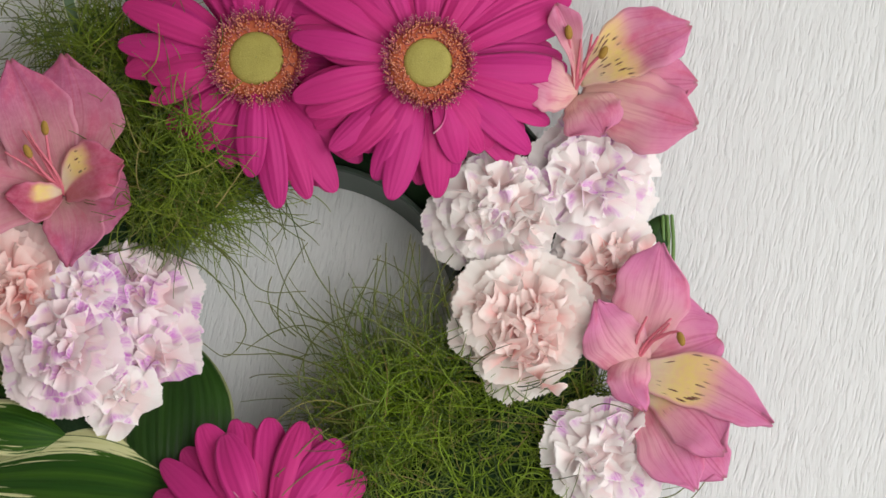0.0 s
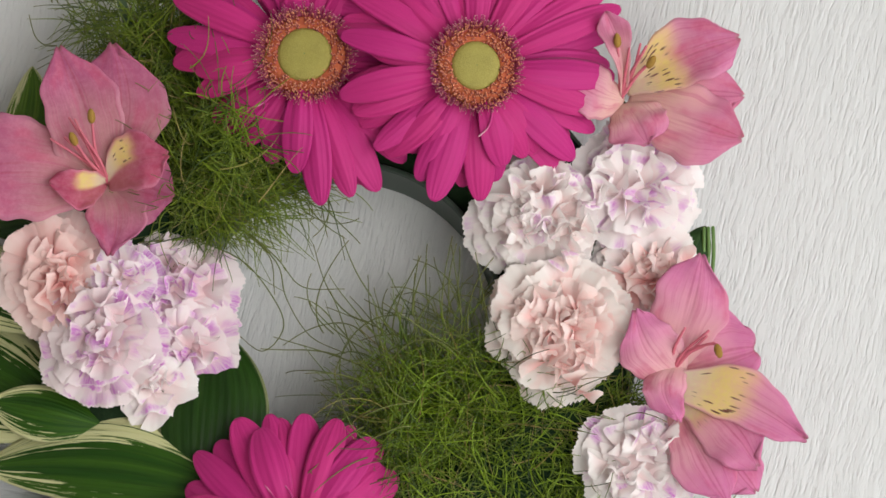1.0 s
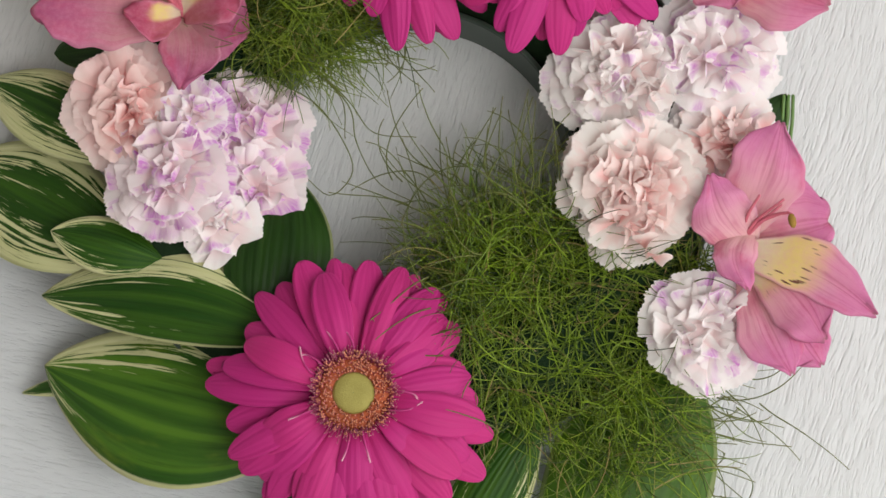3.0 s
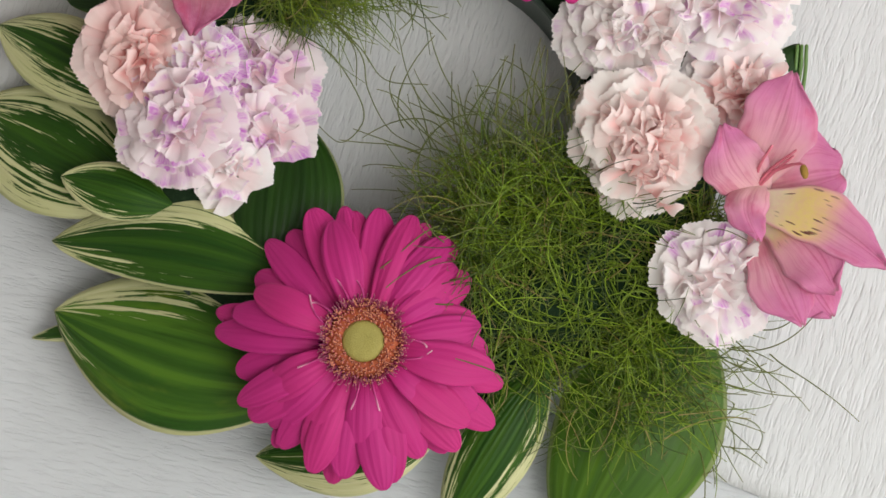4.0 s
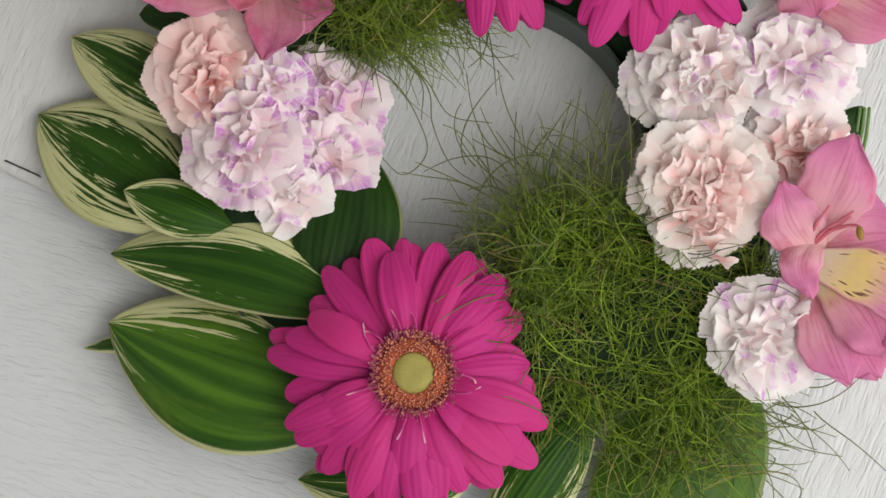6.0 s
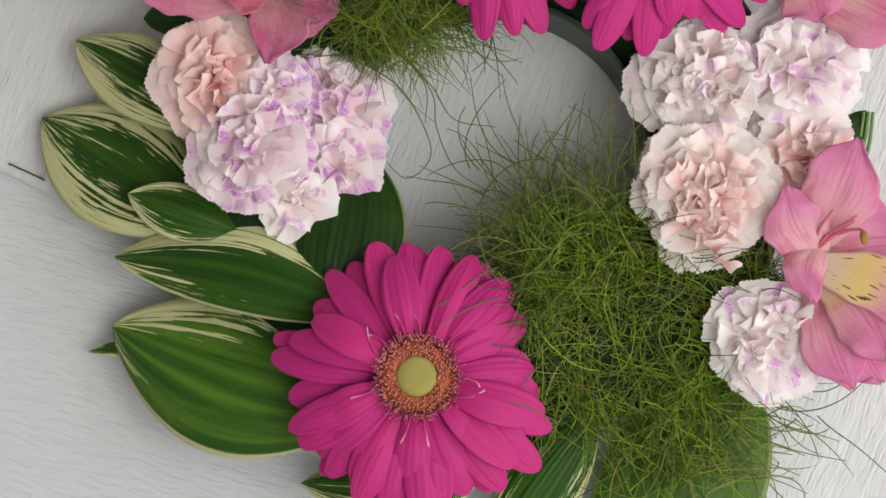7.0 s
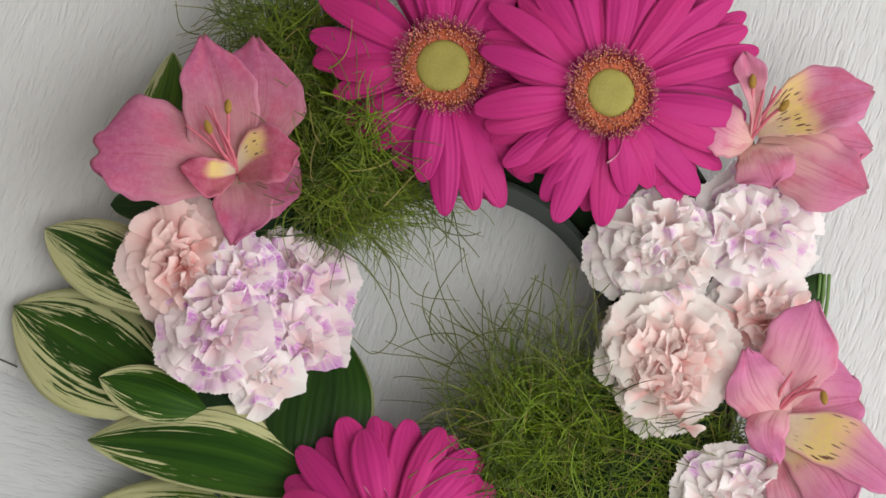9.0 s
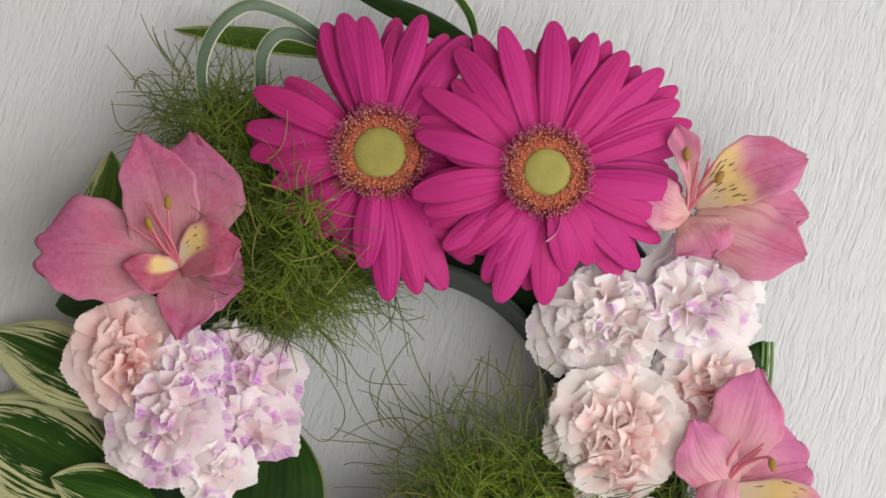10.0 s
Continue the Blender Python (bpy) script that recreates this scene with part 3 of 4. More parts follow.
        e = d * (ring + rng.normal(0, 0.8)) + np.array([rng.normal(0, 0.5), rng.normal(0, 0.5), rng.uniform(0.4, 3.4)])
        mid = (b + e) / 2 + np.array([0, 0, 1.2])
        pieces.append(tube([b, mid, e, e + d * 0.25 + np.array([rng.normal(0, 0.3), rng.normal(0, 0.3), 0.35])], 0.18, 4, 0.8))
    v, f, uv = joined(pieces)
    link_mesh("fringe", v * MM, f, M_FILAMENT, g, uv, "dark purple fringe with pale tips")
    for k in range(curls):
        th = rng.uniform(0, 2 * np.pi)
        d, o = np.array([math.cos(th), math.sin(th), 0]), np.array([-math.sin(th), math.cos(th), 0])
        sw = rng.normal(0, 3.0)
        pts = [d * ring * 0.9 + [0, 0, -0.5], d * (ring + 2.5) + o * sw * 0.3 + [0, 0, 1.8], d * (ring + 6) + o * sw + [0, 0, 1.2], d * (ring + rng.uniform(7, 10)) + o * sw * 2 + [0, 0, 0.8]]
        v, f, uv = tube(smooth_path(pts, 9), 0.45, 5, 0.7)
        link_mesh("staminode", v * MM, f, M_STAMINODE, g, uv)
    v, f, uv = revolve([(0.3, -13.0), (5.0, -12.0), (9.5, -8.5), (12.0, -5.5), (12.0, -4.5), (0.3, -4.0)], 24)
    link_mesh("calyx", v * MM, f, M_CALYX, g, uv)
    v, f, uv = tube([(0, 0, -9), (0, 0, -20), (0, 0, 0.036 / MM - at[2] - 6)], 2.4, 8)
    link_mesh("stem", v * MM, f, M_STEM, g, uv)
    return g


GERBERA_LOW = [(103, 43, 0), (108, 50, 1), (97, 48, 2), (91, 46, 1), (78, 47, 1), (67, 47, 0), (62, 47, 2), (52, 46, 0), (48, 47, 2), (37, 41, 0), (31, 43, 1), (27, 35, 0), (13, 39, 1), (4, 40, 0), (-4, 42, 1), (-18, 45, 0), (-20, 49, 2), (-37, 35, 0), (-30, 44, 1), (-34, 52, 1), (-41, 45, 0), (-50, 48, 1), (-66, 43, 0), (-78, 48, 1), (-86, 50, 0), (-101, 46, 1), (-105, 48, 2), (-114, 47, 1), (-118, 42, 0), (-131, 45, 1), (-141, 42, 0), (-151, 46, 1), (-157, 47, 1), (-156, 38, 0), (175, 51, 1), (161, 46, 0), (166, 52, 2), (153, 41, 0), (147, 44, 1), (134, 49, 1), (124, 47, 2), (-136, 46, 2), (-90, 40, 0)]
GERBERA_HIGH = [(104, 56, 0), (112, 57, 2), (122, 56, 1), (131, 47, 0), (141, 53, 1), (149, 53, 2), (163, 48, 0), (166, 37, 0), (159, 49, 1), (-172, 48, 0), (-177, 45, 1), (-163, 45, 1), (-157, 44, 2), (-149, 43, 2), (-137, 43, 0), (-145, 45, 1), (-132, 37, 0), (-119, 44, 1), (-111, 49, 0), (-108, 47, 0), (-123, 38, 0), (-91, 46, 1), (-81, 40, 2), (-77, 36, 0), (-67, 36, 0), (-55, 37, 0), (-53, 51, 2), (-46, 48, 0), (-31, 49, 1), (-24, 47, 0), (-9, 51, 0), (1, 51, 1), (19, 59, 0), (13, 59, 2), (28, 58, 0), (32, 62, 2), (40, 60, 0), (55, 56, 0), (59, 57, 2), (68, 56, 0), (72, 54, 2), (82, 57, 0), (88, 52, 2), (94, 47, 1)]
GERBERA_BACK = [(109, 56, 1), (101, 57, 0), (94, 54, 0), (84, 56, 2), (73, 56, 0), (81, 50, 1), (60, 53, 1), (51, 56, 0), (148, 52, 0), (144, 49, 1), (164, 50, 0), (171, 47, 1), (179, 39, 0), (-170, 40, 1), (-152, 39, 1), (-116, 38, 1), (-101, 41, 0), (-113, 35, 2), (-89, 52, 0), (-77, 52, 0), (-66, 53, 1), (-69, 51, 2), (-80, 41, 1), (-144, 38, 2), (94, 27, 1), (-130, 37, 1)] + [(-52, 50, 1), (-38, 51, 2), (-24, 50, 1), (-8, 50, 2), (8, 51, 1), (24, 52, 2), (38, 53, 1)]
gerbera((-18.8, -107.2, 64), (0, 0, 0), GERBERA_LOW, 3, "full magenta gerbera with many crowded rounded petals, beside striped leaves", 14.2, 7.1, 13.6, 10, 9)
gerbera((59.0, 53.0, 70), (6, 8, 0), GERBERA_HIGH, 5, "wide open magenta gerbera overlapping its neighbour", 16.0, 8.6, 11.0, 34, 1)
gerbera((0.0, 63.8, 66), (0, 0, 0), GERBERA_BACK, 8, "magenta gerbera with gaps between its petals, beside feathery green", 17.0, 9.6, 11.2, 14, 1)


# ---- carnations ----
# petals, their length, how steeply they rise, how far their feet stray, depth of their folds, their width
FULL = ((8, 1.0, 3, 0.03, 0.07, 0.64), (8, 0.92, 11, 0.06, 0.09, 0.62), (7, 0.80, 20, 0.10, 0.11, 0.58), (7, 0.66, 34, 0.16, 0.13, 0.52), (9, 0.56, 58, 0.30, 0.15, 0.44), (11, 0.47, 76, 0.40, 0.15, 0.38))
BROAD = ((7, 1.0, 4, 0.03, 0.07, 0.70), (6, 0.92, 12, 0.06, 0.10, 0.68), (6, 0.78, 22, 0.12, 0.12, 0.62), (6, 0.62, 42, 0.24, 0.15, 0.58), (7, 0.50, 72, 0.36, 0.17, 0.48))
SMALL = ((6, 1.0, 5, 0.03, 0.07, 0.74), (5, 0.88, 14, 0.10, 0.10, 0.72), (4, 0.68, 30, 0.18, 0.14, 0.60), (4, 0.50, 60, 0.20, 0.17, 0.46))
ROUND = ((6, 1.0, 2, 0.03, 0.035, 0.84), (5, 0.90, 8, 0.06, 0.05, 0.84), (4, 0.66, 30, 0.18, 0.10, 0.70), (5, 0.46, 62, 0.22, 0.14, 0.46))


def carnation_petal(rng, radius, size, elev, folds, wide, lip):
    """A fan with a toothed rim; steep ones meander like a ribbon and roll their lip outwards."""
    length = radius * size * rng.uniform(0.80, 1.12)
    half = radius * wide * rng.uniform(0.86, 1.14)
    n, m = 37, 11
    u = np.linspace(-1, 1, n)[:, None]
    s = np.linspace(0.06, 1, m)[None, :]
    p = rng.uniform(0, 6.3, 5)
    f1, f2 = rng.uniform(0.9, 1.5) + elev * 0.010, rng.uniform(2.4, 4.0)
    teeth = 0.022 * np.where(np.arange(n) % 2, 1, -1)[:, None] * rng.uniform(0.2, 1.0, (n, 1)) + 0.030 * np.sin(u * 5 + p[3]) + 0.018 * np.sin(u * 13 + p[4])
    along = length * (s * (1 - 0.30 * np.abs(u) ** 2.6 * s) + teeth * s ** 7)
    across = u * half * s ** 0.8 * (1 - 0.08 * s ** 4)
    sway = folds * radius * rng.uniform(0.7, 1.3) * np.sin(u * f1 * np.pi + p[0]) * s ** 1.4
    sway = sway + folds * 0.24 * radius * np.sin(u * f2 * np.pi + p[1]) * s ** 2.6 + 0.010 * radius * np.sin(u * 23 + p[2]) * s ** 4
    hem = np.clip((s - 0.62) / 0.38, 0, 1) ** 1.8
    el = radians(elev) - radians(lip) * hem
    step_s = np.diff(along, axis=1, prepend=0.0)
    el = np.broadcast_to(el, along.shape)
    x = np.cumsum(step_s * np.cos(el), axis=1) - sway * np.sin(el)
    z = np.cumsum(step_s * np.sin(el), axis=1) + sway * np.cos(el)
    y = np.broadcast_to(across, along.shape) + 0.25 * np.abs(sway) * np.sin(u * f2 * 3 + p[2])
    return np.stack([x, y, z], -1)


def carnation(at, radius, material, seed, label, rings=FULL, lean=(0, 0), heart=(0, 0), core=None):
    """core: the pigment of the inmost petals, where it differs."""
    rng = np.random.default_rng(seed)
    c = thing("carnation", [k * MM for k in at], label, "carnation flower", "carnations of the wreath")
    c.rotation_euler = [radians(lean[0]), radians(lean[1]), 0]
    for level, (count, size, elev, stray, folds, wide) in enumerate(rings):
        turn = rng.uniform(0, 2 * np.pi)
        inner = level / (len(rings) - 1)
        for k in range(count):
            th = turn + 2 * np.pi * k / count + rng.normal(0, 0.12 + 0.55 * inner)
            el = elev + rng.normal(0, 2.5 + 9 * inner)
            lip = rng.uniform(6, 22) + inner * rng.uniform(-10, 30)
            g = carnation_petal(rng, radius, size, el, folds, wide, lip)
            x, y, z = g[..., 0] + 0.4, g[..., 1], g[..., 2] * 0.64 - 5.0 + radius * 0.050 * level
            ox, oy = rng.normal(0, 0.7, 2) * stray * radius + np.array(heart) * inner
            g = np.stack([x * math.cos(th) - y * math.sin(th) + ox, x * math.sin(th) + y * math.cos(th) + oy, z], -1)
            v, f, uv = sheet(g * MM)
            link_mesh("petal", v, f, core if core and level > len(rings) - 4 else material, c, uv)
    depth = at[2] - 30
    v, f, uv = revolve([(0.3, -depth), (3.2, -depth), (4.6, -13.0), (5.6, -9.0), (4.8, -7.0), (0.3, -6.5)], 16)
    link_mesh("calyx", v * MM, f, M_CALYX, c, uv, "green tubular calyx")
    return c


carnation((-95.5, -1.0, 48), 21.5, M_CARN_PINK, 11, "soft salmon pink carnation with ruffled petals", BROAD, (4, -4), (3, -1), M_CARN_SALMON)
carnation((-54.0, -8.0, 42), 22.0, M_CARN_LILAC, 12, "pale carnation streaked with lilac, petals fanned out", BROAD, (-6, 6), (2, -2))
carnation((-49.5, -30.5, 44), 18.5, M_CARN_LILAC, 13, "pale carnation with lilac petal edges", SMALL, (6, 8))
carnation((-80.5, -29.0, 51), 21.5, M_CARN_LILAC, 14, "large pale pink carnation flecked with lilac, folded petals", BROAD, (4, -4), (0, 3))
carnation((-69.0, -7.5, 53), 13.5, M_CARN_PURPLE, 15, "pale carnation strongly streaked with purple", ROUND, (-4, 4), (-3, 2))
carnation((-60.5, -48.5, 48.0), 13.5, M_CARN_VIVID, 116, "nearly white carnation with broad round petals over striped leaves", ROUND, (14, 8), (-2, 5))
carnation((74.9, 2.9, 48), 23.5, M_CARN_WHITE, 21, "blush white carnation with deeply ruffled petals", FULL, (0, -5), (5, 1))
carnation((115.0, 9.0, 46), 24.0, M_CARN_VIVID, 22, "white carnation with lilac petal edges under pink lily", BROAD, (0, 4), (-6, -1))
carnation((79.9, -37.6, 51), 26.5, M_CARN_PEACH, 23, "large cream carnation blushing peach at its heart", FULL, (3, -2), (3, -4), M_CARN_BLUSH)
carnation((112.0, -20.5, 45), 20.0, M_CARN_WHITE, 24, "small pale carnation tucked behind the lily", BROAD, (0, 0), (2, -4), M_CARN_BLUSH)
carnation((101.5, -89.5, 50), 21.5, M_CARN_VIVID, 125, "white carnation with purple flecks on feathery green", BROAD, (5, 3), (2, 3))
carnation((54.0, 99.0, 40), 11.0, M_CARN_PEACH, 26, "small cream carnation half hidden behind the gerbera", SMALL)


# ---- lilies of the Incas: six tepals, stamens ----
def tepal(parent, base, tip, width, material, bow=4.0, cup=2.0, widest=0.62, side=0.0, seed=0, label=""):
    """base and tip in mm from the throat."""
    rng = np.random.default_rng(seed)
    b, t = np.array(base, dtype=float), np.array(tip, dtype=float)
    axis = t - b
    length = np.linalg.norm(axis)
    d = axis / length
    right = np.cross(d, (0, 0, 1.0))
    right /= np.linalg.norm(right)
    upv = np.cross(right, d)
    n, m = 19, 30
    s = np.linspace(0, 1, m)
    k = math.log(0.5) / math.log(widest)
    half = width / 2 * (0.24 * (1 - s) + np.sin(np.pi * np.clip(s, 0, 1) ** k) ** (0.5 if width > 32 else 0.60))
    half[-1] = width * 0.05
    half = np.maximum(half, width * (0.24 if width > 32 else 0.09) * s)
    ph, fr = rng.uniform(0, 6.3, 3), rng.uniform(1.2, 2.4, 2)
    grid = np.zeros((n, m, 3))
    for j, u in enumerate(np.linspace(-1, 1, n)):
        bend = 0.75 * bow * np.sin(np.pi * s ** 0.9)
        ruff = 1.5 * abs(u) ** 1.4 * np.sin(s * fr[0] * 6.3 + ph[0] + 1.4 * u) * s + 0.45 * np.sin(s * 17 + ph[1] + 2 * u) * abs(u) * s + 0.25 * np.sin(u * 7 + s * 4 + ph[2]) * s
        ridge = -0.5 * math.exp(-(u * 6) ** 2) * np.sin(np.pi * s)
        lift = bend + 0.6 * cup * (u ** 2) * np.sin(np.pi * np.clip(s * 0.85 + 0.12, 0, 1)) + ruff + ridge
        across = u * half * (1 + 0.05 * np.sign(u) * np.sin(ph[1]) + 0.07 * np.sin(s * 9 + ph[0] + u) + 0.035 * np.sin(s * 27 + ph[2] + 2 * u)) + side * np.sin(np.pi * s)
        along = length * s * (1 - 0.10 * u ** 4 * s ** 6 - (0.06 if width > 32 else 0.02) * math.exp(-(4 * u) ** 2) * s ** 8)
        grid[j] = b + d * along[:, None] + right * across[:, None] + upv * lift[:, None]
    v, f, uv = shell(grid[::-1] * MM, 0.0004)
    return link_mesh("tepal", v, f, material, parent, uv, label)


def stamen(parent, pts, anther=True):
    p = smooth_path(pts, 10)
    v, f, uv = tube(p * MM, 0.00075, 6, 0.6)
    st = link_mesh("stamen", v, f, M_STYLE, parent, uv)
    if anther:
        e, d = p[-1], (p[-1] - p[-2]) / np.linalg.norm(p[-1] - p[-2])
        v, f, uv = revolve([(0.05, -2.7), (0.9, -2.3), (1.4, -1.0), (1.3, 1.0), (0.8, 2.2), (0.05, 2.7)], 10)
        q = Vector((d[0], d[1] + 0.4, d[2])).to_track_quat("Z", "Y").to_matrix()
        v = (v @ np.array(q).T + e) * MM
        link_mesh("anther", v, f, M_ANTHER, st, uv, "ochre pollen sac")


M_ROSE_LEFT = tepal_material("tepal_rose_left", (0.56, 0.10, 0.20), (0.62, 0.20, 0.24), True, 0.74, 1, 0.78, 0.45, 0.25)
M_ROSE_RIGHT = tepal_material("tepal_rose_right", (0.54, 0.08, 0.17), (0.60, 0.16, 0.20), True, 0.78, -1, 0.74, 0.1, 0.2)
M_YELLOW_WIDE = tepal_material("tepal_yellow_wide", (0.76, 0.25, 0.49), (0.86, 0.48, 0.52), True, 0.72, 0, 0.80)
M_YELLOW_PALE = tepal_material("tepal_yellow_pale", (0.70, 0.22, 0.43), (0.84, 0.48, 0.50), True, 0.70, 0, 0.90, 0.40, 0.31)
M_TEPAL_SHORT = tepal_material("tepal_short_yellow", (0.75, 0.24, 0.47), (0.82, 0.44, 0.46), True, 0.52)


def lily(at, label, tepals, stamens, seed, tint=M_TEPAL):
    ob = thing("alstroemeria", [k * MM for k in at], label, "alstroemeria flower", "alstroemerias of the wreath")
    for i, (base, tip, width, yellow, bow, cup, widest, side) in enumerate(tepals):
        tepal(ob, base, tip, width, {0: tint, 2: M_TEPAL_SHORT, 3: M_ROSE_LEFT, 4: M_ROSE_RIGHT, 5: M_YELLOW_WIDE, 6: M_YELLOW_PALE}[yellow], bow, cup, widest, side, seed + i, "yellow throat with dark dashes" if yellow else "")
    for pts, anther in stamens:
        stamen(ob, pts, anther)
    v, f, uv = tube(smooth_path([(0, 0, -1), (1, -1, -8), (1, -2, 32 - at[2])], 10) * MM, 0.0018, 8, 0.8)
    link_mesh("stem", v, f, M_STEM, ob, uv)
    return ob


# base, tip, width, yellow, bow, cup, widest place, sideways bow
lily((-73, 25, 50), "wide open pink alstroemeria with yellow throat above pink carnations", [
    ((-2, 4, 0), (-51.8, 9, 12), 36, 0, 5, -3, 0.66, 3),
    ((-2, 5, 0), (-12.8, 51.5, 14), 25, 0, 4, 2, 0.50, 1),
    ((-1, 6, -1), (6, 52, 10), 28, 0, 4, -2, 0.6, 6),
    ((0, 4, -2), (22.4, -5.3, 5), 24, 0, 4, -3, 0.6, 0),
    ((-1, 3, -1), (-1.4, -24, 6), 19, 0, 3, 1.5, 0.45, -4),
    ((0, 3, 3), (22.7, 8.2, 15), 20, 3, 3, 4, 0.6, -3),
    ((-1, 3, 3), (-20.1, 3, 12), 13, 4, 3, 4, 0.6, -3)],
    [([(0, 3, 2), (-4, 11, 8), (-9, 24, 15)], False), ([(0, 3, 2), (-3, 12, 9), (-3, 24, 17)], True), ([(0, 4, 2), (-8, 11, 8), (-18, 18, 14)], False),
     ([(0, 3, 2), (-6, 10, 9), (-10, 17, 15)], True), ([(0, 3, 2), (-4, 12, 8), (-11, 25, 14)], False), ([(0, 3, 2), (-5, 9, 8), (-13, 18, 14)], False), ([(0, 3, 2), (-2, 10, 8), (-7, 19, 15)], False)], 31, M_ROSE_SHADED)
lily((110, 40, 50), "pink alstroemeria turned sideways with pale yellow throat, over white paper", [
    ((3, 1, -1), (40.8, -19.5, 8), 27, 0, 5, -3, 0.62, 1),
    ((4, 4, -2), (43.7, -2.9, 4), 20, 0, 3, -2, 0.74, 0),
    ((1, -1, 1), (6.8, -18.8, 10), 21, 0, 4, -3, 0.6, 0),
    ((1, 0, 1), (-17, 7, 12), 18, 0, 4, -3, 0.62, -2),
    ((1, 2, 3), (-3, 30, 15), 11, 0, 3, 3, 0.8, 2),
    ((2, 4, 2), (43.5, 16.4, 13), 23, 6, 4, 3, 0.66, -2)],
    [([(0, 1, 2), (2, 8, 8), (4, 16, 13)], False), ([(0, 1, 2), (6, 7, 9), (11, 10, 14)], True), ([(0, 1, 2), (4, 8, 8), (10, 16, 14)], False),
     ([(0, 1, 2), (0, 10, 8), (0, 19, 14)], True), ([(0, 1, 2), (5, 9, 8), (8, 17, 14)], False)], 51, M_SALMON)
lily((116, -65, 50), "large pink alstroemeria with bright yellow spotted throat, over white carnation", [
    ((0, 9, 0), (15.0, 45.5, 12), 24, 0, 4, -2, 0.55, 1),
    ((2, 8, -2), (31.5, 11.5, 5), 34, 0, 3, 3, 0.62, 0),
    ((3, 4, 2), (-10.5, 28.6, 10), 19, 0, 4, -3, 0.5, -4),
    ((2, 9, 3), (0, -12.5, 12), 13.5, 0, 4, -3, 0.5, 5),
    ((1, -5, -1), (13.9, -42, 9), 19, 0, 4, -2, 0.62, 1),
    ((6, -8, -2), (25.0, -38.5, 3), 18, 0, 3, -2, 0.75, 0),
    ((-1, 3, 3), (43.5, -23.3, 12), 18, 5, 4, 2, 0.55, -4),
    ((1, -4, 2), (25.5, -31.0, 12), 23, 2, 4, -2, 0.66, -5)],
    [([(0, 6, 2), (6, 11, 8), (13, 16, 14)], False), ([(0, 6, 2), (7, 12, 9), (15, 13, 15), (16, 10, 16)], True), ([(0, 7, 2), (2, 14, 8), (6, 20, 12)], False),
     ([(0, 6, 2), (5, 11, 7), (12, 13, 12)], False), ([(0, 6, 2), (5, 12, 8), (14, 18, 13)], False)], 71)


# ---- leaves ----
def leaf(name, base, tip, width, material, label, arch=6.0, hood=4.0, widest=0.5, side=0.0, seed=1, blunt=0.75, curl=0.0):
    """A blade from base to tip, in mm; hood lowers its edges, arch lifts its middle."""
    rng = np.random.default_rng(seed)
    b, t = np.array(base, dtype=float), np.array(tip, dtype=float)
    axis = t - b
    length = np.linalg.norm(axis)
    d = axis / length
    right = np.cross(d, (0, 0, 1.0))
    right /= np.linalg.norm(right)
    n, m = 17, 30
    s = np.linspace(0, 1, m)
    k = math.log(0.5) / math.log(widest)
    half = width / 2 * np.maximum(np.sin(np.pi * s ** k) ** blunt, 0.16 * (1 - s) + 0.006)
    ph = rng.uniform(0, 6.3, 3)
    grid = np.zeros((n, m, 3))
    for j, u in enumerate(np.linspace(-1, 1, n)):
        lift = arch * np.sin(np.pi * s) - hood * (abs(u) ** 1.8) * np.sin(np.pi * np.clip(s, 0, 1)) ** 0.6
        lift = lift + 0.5 * abs(u) * np.sin(s * 9 + ph[0] + u) + 0.25 * np.sin(s * 5 + u * 4 + ph[1]) - curl * s ** 4
        across = u * half + side * np.sin(np.pi * s)
        grid[j] = (b + d * (length * s)[:, None] + right * across[:, None]) + np.array((0, 0, 1.0)) * lift[:, None]
    ob = thing(name, b * MM, label, "leaf", "leaves of the wreath")
    v, f, uv = shell((grid - b)[::-1] * MM, 0.0005)
    link_mesh("blade", v, f, material, ob, uv)
    back = -d * (1, 1, 0) * 7
    v, f, uv = tube(smooth_path([d * 3.0 + (0, 0, -0.6), back * 0.4 + (0, 0, -1.0), back + (0, 0, -5.0)], 8) * MM, min(0.0013, width * 0.00006), 6, 0.9)
    link_mesh("leaf_stalk", v, f, M_STEM, ob, uv)
    return ob


leaf("striped_leaf", (-90, -22, 34), (-147, 17, 12), 30, M_LEAF_CREAM, "green leaf with broad cream margins, pointed, on white paper", 4, 4, 0.58, 2, 3)
leaf("striped_leaf", (-88, -56, 30), (-158.5, -11, 6), 46, M_LEAF_CREAM, "broad green leaf with cream streaked margins lying on white paper", 5, 5, 0.58, 0, 4)
leaf("striped_leaf", (-82, -56, 37), (-123, -42.4, 33), 20, M_LEAF_STRIPE, "small green leaf with thin cream stripes", 3, 3, 0.55, 0, 5)
leaf("striped_leaf", (-38, -85, 48), (-128, -63.4, 22), 33, M_LEAF_HALF, "long green leaf with a wide cream band", 6, 4, 0.5, 7, 6)
leaf("striped_leaf", (-32, -118, 40), (-129, -86.8, 10), 56, M_LEAF_BAND, "very broad glossy green leaf with cream upper edge", 8, 4.5, 0.52, -4, 7)
leaf("striped_leaf", (-110, -93, 12), (-138, -95.5, 4), 7, M_LEAF_STRIPE, "narrow green leaf tip under a broad leaf", 2, 1, 0.4, 0, 8)
leaf("green_leaf", (-50.5, -86, 42), (-41.5, -24, 30), 39, M_LEAF_GREEN, "dark green glossy leaf between carnation and gerbera", 9, 4, 0.5, 2, 9, 0.6)
